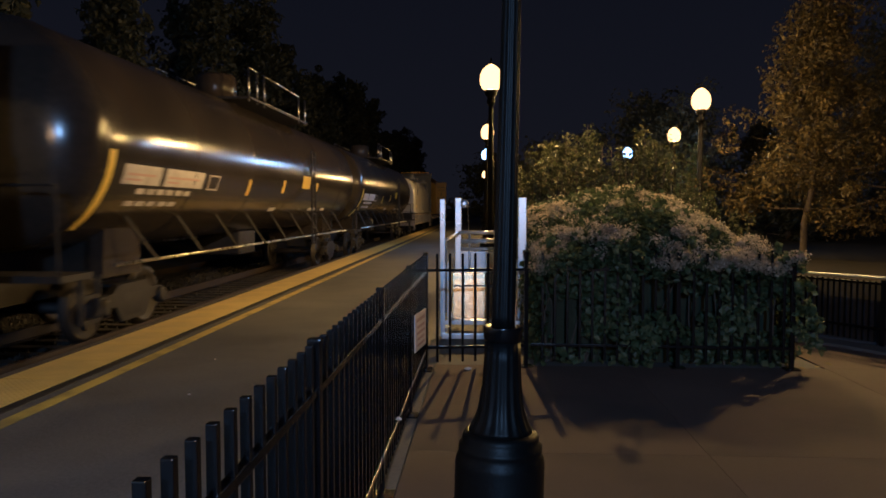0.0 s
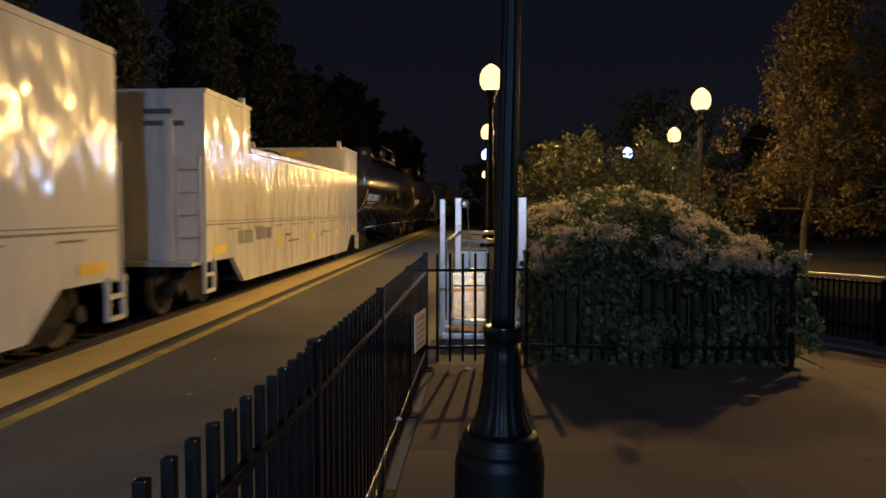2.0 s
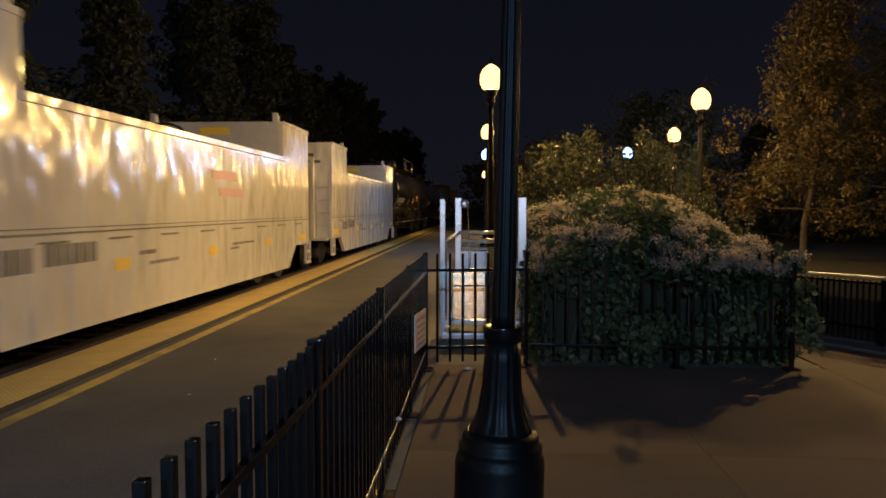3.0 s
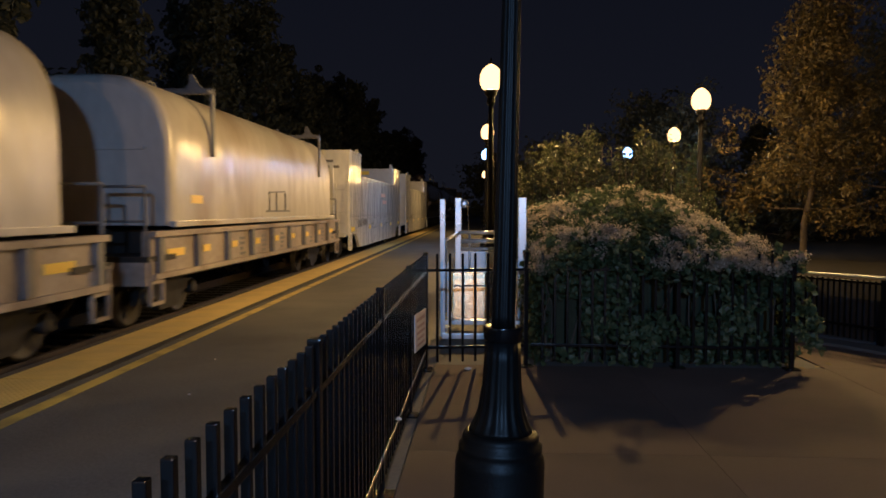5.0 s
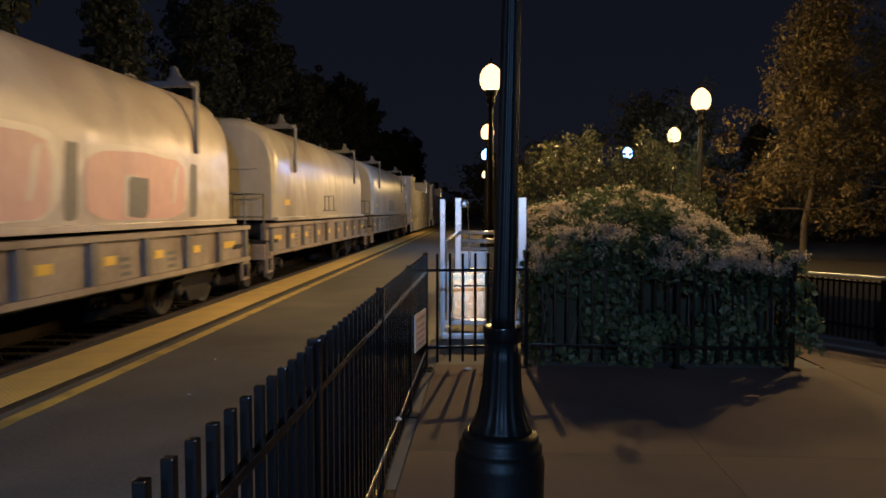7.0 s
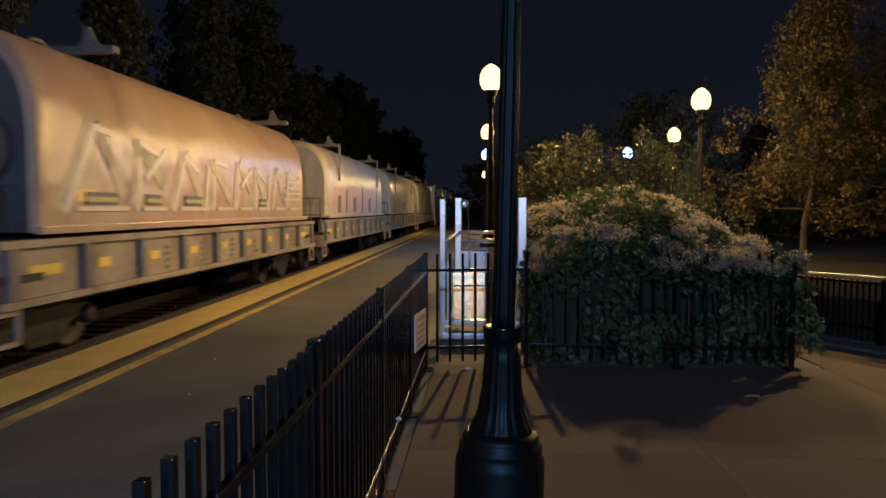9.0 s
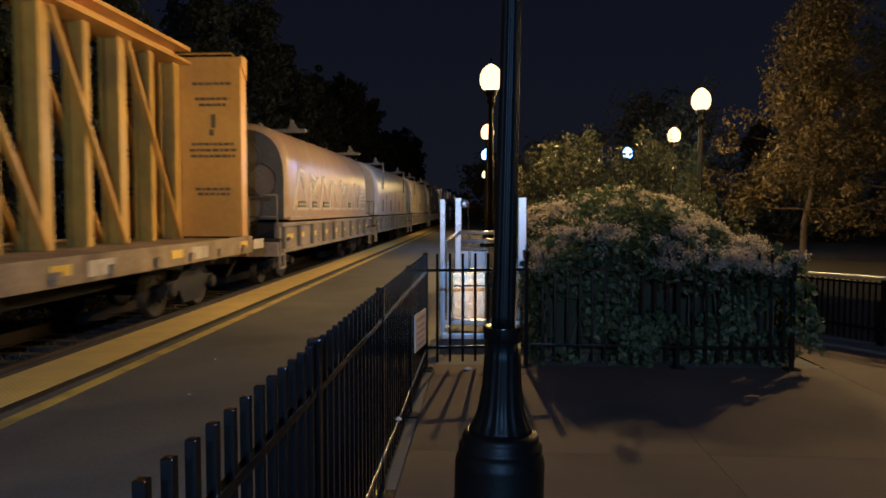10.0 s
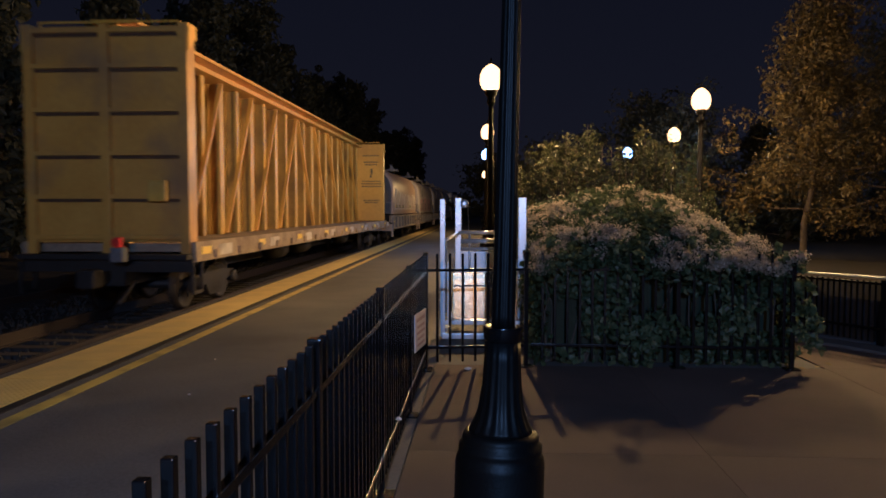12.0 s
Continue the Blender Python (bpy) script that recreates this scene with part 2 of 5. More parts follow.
AMBER_BULB = bulb_light("amber_bulb", (1.0, 0.45, 0.10), WATTS * 1.9)
M_UNLIT = surface("unlit_globe", (0.6, 0.58, 0.52), (0.7, 0.68, 0.62), 0.3, bump=0)
M_DOT = glow("distant_bulb", (1.0, 0.85, 0.6), 6.0)


# ---------------------------------------------------------------- mesh helpers
def box(bm, x0, x1, y0, y1, z0, z1, bevel=0.0):
    r = bmesh.ops.create_cube(bm, size=1.0)
    vs = r["verts"]
    for v in vs:
        v.co = Vector(((x0 + x1) / 2 + v.co.x * (x1 - x0), (y0 + y1) / 2 + v.co.y * (y1 - y0), (z0 + z1) / 2 + v.co.z * (z1 - z0)))
    if bevel:
        es = list({e for v in vs for e in v.link_edges})
        bmesh.ops.bevel(bm, geom=es, offset=bevel, segments=2, profile=0.6, affect="EDGES")
    return bm


def tube(bm, a, b, r0, r1=None, seg=10, caps=True):
    """A round bar from a to b."""
    a, b = Vector(a), Vector(b)
    r1 = r0 if r1 is None else r1
    d = b - a
    q = d.to_track_quat("Z", "Y").to_matrix()
    rings = []
    for c, r in ((a, r0), (b, r1)):
        rings.append([bm.verts.new(c + q @ Vector((r * math.cos(2 * math.pi * i / seg), r * math.sin(2 * math.pi * i / seg), 0))) for i in range(seg)])
    for i in range(seg):
        f = bm.faces.new((rings[0][i], rings[0][(i + 1) % seg], rings[1][(i + 1) % seg], rings[1][i]))
        f.smooth = seg > 6
    if caps:
        bm.faces.new(rings[0][::-1])
        bm.faces.new(rings[1])
    return bm


def bar(bm, a, b, w, h):
    """A square bar from a to b; w across, h in the other direction."""
    a, b = Vector(a), Vector(b)
    q = (b - a).to_track_quat("Z", "Y").to_matrix()
    ring = []
    for c in (a, b):
        ring.append([bm.verts.new(c + q @ Vector((sx * w / 2, sy * h / 2, 0))) for sx, sy in ((-1, -1), (1, -1), (1, 1), (-1, 1))])
    for i in range(4):
        bm.faces.new((ring[0][i], ring[0][(i + 1) % 4], ring[1][(i + 1) % 4], ring[1][i]))
    bm.faces.new(ring[0][::-1])
    bm.faces.new(ring[1])
    return bm


def lathe(bm, profile, seg=32, axis="z", flute=0, depth=0.0, centre=(0, 0, 0)):
    """Turn (radius, height) pairs about an axis; flutes are grooves between heights where depth applies."""
    rings = []
    for item in profile:
        r, h = item[0], item[1]
        d = depth if (len(item) > 2 and item[2]) else 0.0
        ring = []
        for i in range(seg):
            a = 2 * math.pi * i / seg
            rr = r * (1 - d * (0.5 + 0.5 * math.cos(flute * a))) if flute else r
            p = (rr * math.cos(a), rr * math.sin(a), h)
            if axis == "y":
                p = (p[0], p[2], p[1])
            elif axis == "x":
                p = (p[2], p[0], p[1])
            ring.append(bm.verts.new(Vector(p) + Vector(centre)))
        rings.append(ring)
    for k in range(len(rings) - 1):
        for i in range(seg):
            f = bm.faces.new((rings[k][i], rings[k][(i + 1) % seg], rings[k + 1][(i + 1) % seg], rings[k + 1][i]))
            f.smooth = True
    bm.faces.new(rings[0][::-1])
    bm.faces.new(rings[-1])
    return bm


def slab(bm, outline, x0, x1):
    """A plate in the y-z plane with thickness along x."""
    lo = [bm.verts.new((x0, y, z)) for y, z in outline]
    hi = [bm.verts.new((x1, y, z)) for y, z in outline]
    n = len(outline)
    for i in range(n):
        bm.faces.new((lo[i], lo[(i + 1) % n], hi[(i + 1) % n], hi[i]))
    bm.faces.new(lo[::-1])
    bm.faces.new(hi)
    return bm


def mesh_of(bm, name, mat):
    bmesh.ops.recalc_face_normals(bm, faces=bm.faces)
    me = bpy.data.meshes.new(name)
    bm.to_mesh(me)
    bm.free()
    me.materials.append(mat)
    return me


def part(name, bm, mat, parent=None, label=""):
    ob = new(name, mesh_of(bm, name, mat))
    ob.parent = parent
    if label:
        tagged(ob, label)
    return ob


def raw(name, verts, faces, mat, parent=None, label=""):
    me = bpy.data.meshes.new(name)
    me.from_pydata([tuple(v) for v in verts], [], [tuple(f) for f in faces])
    me.materials.append(mat)
    ob = new(name, me)
    ob.parent = parent
    if label:
        tagged(ob, label)
    return ob


def thing(name, m, label, category, group=""):
    ob = new(name)
    ob.empty_display_size = 0.2
    ob.matrix_basis = m
    return tagged(ob, label, category, group)


def B():
    return bmesh.new()


# ---------------------------------------------------------------- setting
TRACK_X, TRACK_SLOPE = -6.25, 0.008
RAIL_Z = -0.2


def track_x(y):
    return TRACK_X + TRACK_SLOPE * (y - 12)


def build_ground():
    xs = [-400, -60, -14, -9.5, -8.6, -4.76, -4.75, 20, 60, 500]
    zs = [3.0, 2.0, 0.4, -0.4, -0.46, -0.46, -0.03, -0.03, -0.03, -0.03]
    ys = [-300, -60, -20, 0, 20, 60, 120, 300, 1500]
    verts = [(x, y, z) for y in ys for x, z in zip(xs, zs)]
    n = len(xs)
    faces = [(j * n + i, j * n + i + 1, (j + 1) * n + i + 1, (j + 1) * n + i) for j in range(len(ys) - 1) for i in range(n - 1)]
    return tagged(raw("ground", verts, faces, M_SOIL), "dark bare soil round the railway tracks", "ground", kind="structure")


build_ground()
tagged(part("platform", box(B(), -3.93, -0.50, -30, 140, -0.4, 0.0), M_ASPHALT), "dark asphalt station platform", "platform", kind="structure")
tagged(part("platform_lift_bay", box(B(), -0.50, 3.48, 7.76, 140, -0.4, -0.004), M_ASPHALT), "dark asphalt paving round the lift", "pavement", kind="structure")
tagged(part("platform_coping", box(B(), -4.76, -4.60, -30, 140, -0.44, -0.004, 0.02), M_COPING), "dirty concrete platform edge", "kerb", kind="structure")
line = part("edge_line", box(B(), -3.70, -3.56, -30, 140, 0.0, 0.004), M_LINE)
tagged(line, "worn yellow painted line along the platform", "marking", kind="structure")

tagged(part("edge_joint", box(B(), -3.93, -3.82, -30, 140, 0.0, 0.005), M_SEAL), "dark sealed joint beside the tactile paving", "joint", kind="structure")

# tactile paving: panels of 0.61 by 0.91 m, end to end
strip = new("tactile_strip")
tagged(strip, "yellow tactile warning strip on the platform edge", "tactile paving", kind="structure")
bm = box(B(), -0.335, 0.335, -0.452, 0.452, -0.06, 0.006, 0.003)
pm = mesh_of(bm, "tactile_panel", M_TACTILE)
for i in range(-4, 110):
    o = new("tactile_panel", pm)
    o.parent = strip
    o.location = (-4.265, i * 0.912, 0)

# concrete walkway in bays with open joints
walkway = new("pavement")
tagged(walkway, "brown concrete walkway in poured bays", "pavement", kind="structure")
bay = mesh_of(box(B(), -0.9985, 0.9985, -1.3985, 1.3985, -0.2, 0.0, 0.002), "paving_bay", M_CONCRETE)
end_bay = mesh_of(box(B(), -0.9985, 0.9985, 0.0015, 1.50, -0.2, 0.0, 0.002), "paving_bay", M_CONCRETE)
for i in range(0, 8):
    for j in range(-4, 3):
        o = new("paving_bay", bay)
        o.parent = walkway
        o.location = (0.505 + 2.0 * i, 6.34 + 2.8 * (j - 2), 0)
    if i > 1:
        o = new("paving_bay", end_bay)
        o.parent = walkway
        o.location = (0.505 + 2.0 * i, 7.74, 0)


def build_track(offset, name, label):
    y0, y1 = -40, 260
    tr = thing(name, pose(0, 0, 0), label, "railway track")
    tagged(tr, kind="structure")
    for s in (-0.7525, 0.7525):
        bm = B()
        for lo, hi, w in ((-0.19, -0.17, 0.14), (-0.17, -0.045, 0.02), (-0.045, 0.0, 0.072)):
            vs = []
            for y in (y0, y1):
                c = track_x(y) + offset + s
                for z in (lo, hi):
                    for k in (-1, 1):
                        vs.append(bm.verts.new((c + k * w / 2, y, RAIL_Z + z)))
            for f in ((0, 1, 3, 2), (4, 6, 7, 5), (0, 4, 5, 1), (2, 3, 7, 6), (0, 2, 6, 4), (1, 5, 7, 3)):
                bm.faces.new([vs[i] for i in f])
        part("rail", bm, M_RAIL, tr)
    me = mesh_of(box(B(), -1.3, 1.3, -0.115, 0.115, -0.37, -0.192, 0.012), "sleeper", M_SLEEPER)
    for i in range(130):
        y = -8 + i * 0.53
        o = new("sleeper", me)
        o.parent = tr
        o.location = (track_x(y) + offset, y, RAIL_Z + 0.0)
    return tr


build_track(0, "railway_track", "steel rails on timber sleepers beside the platform")
build_track(-4.3, "railway_track", "second pair of rusty rails on timber sleepers")

# ballast: loose angular stones
rng = np.random.default_rng(5)
N = 26000
yy = rng.uniform(-6, 60, N) ** 1.0
xx = rng.uniform(-12.2, -4.78, N)
tet = np.array([(1, 0, -0.5), (-0.5, 0.87, -0.5), (-0.5, -0.87, -0.5), (0, 0, 0.9)])
ang = rng.uniform(0, 6.28, N)
sz = rng.uniform(0.025, 0.055, N)
V = tet[None] * sz[:, None, None] * rng.uniform(0.7, 1.3, (N, 4, 3))
c, s = np.cos(ang)[:, None], np.sin(ang)[:, None]
V = np.stack([V[..., 0] * c - V[..., 1] * s, V[..., 0] * s + V[..., 1] * c, V[..., 2]], -1)
V += np.stack([xx, yy, rng.uniform(-0.44, -0.39, N)], -1)[:, None]
Fc = (np.array([(0, 1, 3), (1, 2, 3), (2, 0, 3)])[None] + 4 * np.arange(N)[:, None, None]).reshape(-1, 3)
tagged(raw("ballast", V.reshape(-1, 3), Fc.tolist(), M_BALLAST), "dark crushed stone between and beside the rails", "gravel", kind="stuff")


# ---------------------------------------------------------------- railway cars (local z = 0 on the rails)
ROLLING = []           # (car, place along the train)
SPEED = 10.15


def build_wheelset():
    bm = B()
    for sx in (-1, 1):
        prof = [(0.10, sx * 0.62), (0.14, sx * 0.68), (0.36, sx * 0.70), (0.40, sx * 0.67), (0.49, sx * 0.685), (0.485, sx * 0.715), (0.46, sx * 0.72), (0.455, sx * 0.81), (0.40, sx * 0.81), (0.35, sx * 0.77), (0.15, sx * 0.76), (0.09, sx * 0.83)]
        lathe(bm, prof, 28, "x")
        for k in range(4):
            a = k * math.pi / 2
            tube(bm, (sx * 0.77, 0.27 * math.cos(a), 0.27 * math.sin(a)), (sx * 0.80, 0.27 * math.cos(a), 0.27 * math.sin(a)), 0.045, seg=8)
    tube(bm, (-0.95, 0, 0), (0.95, 0, 0), 0.08, seg=12)
    return mesh_of(bm, "wheelset", M_WHEEL)


WHEELSET = build_wheelset()


def side_frame_mesh():
    out = [(-1.15, 0.36), (-0.98, 0.60), (-0.62, 0.62), (-0.40, 0.74), (0.40, 0.74), (0.62, 0.62), (0.98, 0.60), (1.15, 0.36), (0.98, 0.34), (0.80, 0.46), (0.52, 0.42), (0.36, 0.20), (-0.36, 0.20), (-0.52, 0.42), (-0.80, 0.46), (-0.98, 0.34)]
    bm = slab(B(), out, 0.93, 1.05)
    for y in (-0.889, 0.889):
        lathe(bm, [(0.12, 0.98), (0.13, 1.10), (0.09, 1.13)], 14, "x", centre=(0, y, 0.46))
    for y in (-0.2, -0.07, 0.07, 0.2):
        tube(bm, (1.0, y, 0.26), (1.0, y, 0.60), 0.055, seg=8)
    return mesh_of(bm, "side_frame", M_IRON)


SIDE_FRAME = side_frame_mesh()


def add_truck(car, y):
    tk = part("truck", box(B(), -0.9, 0.9, -0.2, 0.2, 0.42, 0.72, 0.03), M_IRON, car)
    tk.location = (0, y, 0)
    for r in (0, math.pi):
        o = new("side_frame", SIDE_FRAME)
        o.parent = tk
        o.rotation_euler = (0, 0, r)
    for dy in (-0.889, 0.889):
        o = new("wheelset", WHEELSET)
        o.parent = tk
        o.location = (0, dy, 0.46)
    return tk


def add_coupler(car, y, d):
    bm = box(B(), -0.09, 0.09, min(y, y + d * 0.55), max(y, y + d * 0.55), 0.62, 0.80, 0.02)
    box(bm, -0.17, 0.15, min(y + d * 0.45, y + d * 0.75), max(y + d * 0.45, y + d * 0.75), 0.56, 0.86, 0.04)
    tube(bm, (0.45, y, 0.62), (0.40, y + d * 0.5, 0.28), 0.035, seg=8)
    part("coupler", bm, M_IRON, car)


def ladder(bm, x, y, z0, z1, width, along="y", rungs=0.38):
    a, b = (y - width / 2, y + width / 2) if along == "y" else (x - width / 2, x + width / 2)
    for q in (a, b):
        p = (x, q) if along == "y" else (q, y)
        bar(bm, (*p, z0), (*p, z1), 0.05, 0.03)
    z = z0 + 0.04
    while z < z1:
        if along == "y":
            tube(bm, (x, a, z), (x, b, z), 0.014, seg=6)
        else:
            tube(bm, (a, y, z), (b, y, z), 0.014, seg=6)
        z += rungs
    return bm


def white_gondola(u_near, seed):
    """Long white car: deep skirted sides, low in the middle, with a tall box at each end. y from 0 (rear end) to L."""
    L, W = 14.45, 1.6
    r = random.Random(seed)
    car = thing("gondola_car", pose(0, 0, 0), "long white freight gondola with raised box ends and deep skirts", "railway car", "freight train cars")
    lo, hi, sk, un = 3.02, 3.84, 0.43, 0.93
    out = [(0, un), (1.30, un), (1.95, sk), (L - 1.95, sk), (L - 1.30, un), (L, un), (L, hi), (L - 2.40, hi), (L - 2.40, lo), (2.40, lo), (2.40, hi), (0, hi)]
    for s in (-1, 1):
        sd = part("side_wall", slab(B(), out, s * (W - 0.09), s * W), M_WHITE, car, "glossy white dented steel side")
        bm = box(B(), min(s * W, s * (W + 0.03)), max(s * W, s * (W + 0.03)), 2.38, L - 2.38, lo - 0.09, lo + 0.02, 0.008)
        part("top_rim", bm, M_WHITE, sd)
        for a, b in ((0.02, 2.4), (L - 2.4, L - 0.02)):
            part("box_rim", box(B(), min(s * W, s * (W + 0.025)), max(s * W, s * (W + 0.025)), a, b, hi - 0.07, hi + 0.015, 0.006), M_WHITE, sd)
        bm = box(B(), min(s * W, s * (W + 0.018)), max(s * W, s * (W + 0.018)), 0.02, L - 0.02, 1.55, 1.57)
        box(bm, min(s * W, s * (W + 0.012)), max(s * W, s * (W + 0.012)), 0.02, L - 0.02, 1.61, 1.622)
        part("seam", bm, M_RIB, sd)
        for k in range(9):
            y = 1.1 + k * 1.5
            part("drip_edge", box(B(), min(s * W, s * (W + 0.02)), max(s * W, s * (W + 0.02)), y, y + 0.55, 1.45, 1.475), M_RIB, sd)
        for y, w in ((0.30, 0.65), (4.2, 0.4), (7.4, 0.4), (10.6, 0.4), (L - 0.95, 0.65)):
            part("reflector", box(B(), min(s * W, s * (W + 0.006)), max(s * W, s * (W + 0.006)), y, y + w, 1.04, 1.19), M_REFLECT, sd)
        for y0, wd, z0, zz in ((1.6, 0.95, 1.16, 0.26), (2.7, 1.1, 1.2, 0.24), (4.9, 0.5, 1.2, 0.06), (5.2, 1.0, 1.05, 0.05), (8.6, 1.3, 1.16, 0.04), (8.5, 0.5, 1.08, 0.04)):
            n = max(1, int(wd / 0.16))
            bm = B()
            for k in range(n):
                box(bm, min(s * W, s * (W + 0.005)), max(s * W, s * (W + 0.005)), y0 + k * wd / n, y0 + k * wd / n + wd / n * r.uniform(0.55, 0.85), z0, z0 + zz)
            tagged(part("marking", bm, M_RIB, sd), kind="stuff")
        if seed == 2:
            for y0, z0 in ((7.6, 2.35), (7.95, 2.05)):
                part("marking", box(B(), min(s * W, s * (W + 0.005)), max(s * W, s * (W + 0.005)), y0, y0 + 1.3, z0, z0 + 0.16), M_REDPAINT, sd)
    for y in (0, L):
        d = 1 if y == 0 else -1
        a, b = sorted((y, y + d * 0.1))
        ew = part("end_wall", box(B(), -W + 0.09, W - 0.09, a, b, un, hi), M_WHITE, car)
        bm = B()
        for x in (-1.0, 0, 1.0):
            box(bm, x - 0.06, x + 0.06, min(y, y - d * 0.09), max(y, y - d * 0.09), un, hi - 0.5)
        part("stiffener", bm, M_WHITE, ew)
        bm = B()
        for z, w in ((hi - 0.42, 0.5), (hi - 0.62, 0.7)):
            box(bm, 0.55, 0.55 + w, min(y, y - d * 0.006), max(y, y - d * 0.006), z, z + 0.09)
        tagged(part("marking", bm, M_RIB, ew), kind="stuff")
        a, b = sorted((y + d * 2.32, y + d * 2.40))
        iw = part("inner_wall", box(B(), -W + 0.09, W - 0.09, a, b, 1.2, hi), M_WHITEIN, car)
        part("placard", box(B(), -0.35, 0.35, min(y + d * 2.40, y + d * 2.408), max(y + d * 2.40, y + d * 2.408), hi - 0.30, hi - 0.12), M_REFLECT, iw)
        a, b = sorted((y + d * 0.02, y + d * 2.38))
        part("box_top", box(B(), -W + 0.09, W - 0.09, a, b, hi - 0.06, hi - 0.012), M_WHITE, car)
        for s in (-1, 1):
            bm = slab(B(), [(y + d * 2.42, hi - 0.03), (y + d * 2.20, hi - 0.03), (y + d * 2.34, hi + 0.17), (y + d * 2.42, hi + 0.20)], s * (W - 0.22), s * (W - 0.10))
            part("lifting_horn", bm, M_WHITEIN, car)
            st = B()
            for q in (y - d * 0.10, y + d * 0.30):
                bar(st, (s * (W + 0.0), q, un + 0.05), (s * (W + 0.0), q, 0.42), 0.06, 0.05)
            for z in (0.44, 0.72):
                bar(st, (s * W, y - d * 0.10, z), (s * W, y + d * 0.30, z), 0.05, 0.06)
            part("step", st, M_WHITEIN, car)
            part("ladder", ladder(B(), s * 1.35, y - d * 0.14, un, 2.7, 0.4, "x"), M_WHITEIN, car)
        part("end_platform", box(B(), -1.5, 1.5, min(y - d * 0.42, y), max(y - d * 0.42, y), un - 0.05, un + 0.02), M_WHITEIN, car)
        bm = lathe(B(), [(0.02, 0), (0.30, 0.0), (0.30, 0.035), (0.02, 0.035)], 20, "y", centre=(-0.75, y - d * 0.25, 2.2))
        part("brake_wheel", bm, M_IRON, car) if y == 0 else bm.free()
    part("floor", box(B(), -W + 0.09, W - 0.09, 2.3, L - 2.3, 1.12, 1.2), M_WHITEIN, car)
    part("sill_floor", box(B(), -W + 0.1, W - 0.1, 1.95, L - 1.95, sk + 0.01, sk + 0.09), M_IRON, car)
    part("centre_sill", box(B(), -0.3, 0.3, -0.3, L + 0.3, 0.6, 0.92), M_IRON, car)
    for y, rr in ((3.6, 0.33), (4.3, 0.4), (L - 4.2, 0.3)):
        bm = B()
        for k in range(14):
            a0, a1 = math.pi * k / 14, math.pi * (k + 1) / 14
            tube(bm, (-0.4 + rr * 1.6 * math.cos(a0), y, 3.3 + rr * math.sin(a0)), (-0.4 + rr * 1.6 * math.cos(a1), y, 3.3 + rr * math.sin(a1)), 0.03, seg=6, caps=False)
        for q in (-1, 1):
            tube(bm, (-0.4 + q * rr * 1.6, y, 1.2), (-0.4 + q * rr * 1.6, y, 3.3), 0.03, seg=6)
        part("hoop", bm, M_IRON, car)
    for y in (0.95, L - 0.95):
        add_truck(car, y)
    add_coupler(car, 0, -1)
    add_coupler(car, L, 1)
    ROLLING.append((car, u_near))
    return car


def hood_section():
    """Half outline of a coil car's hood: x, z."""
    pts = [(1.45, 1.57)]
    for k in range(0, 15):
        a = k / 14 * math.pi / 2
        pts.append((1.45 * math.cos(a) ** 0.62, 2.60 + 1.35 * math.sin(a) ** 0.80))
    return pts


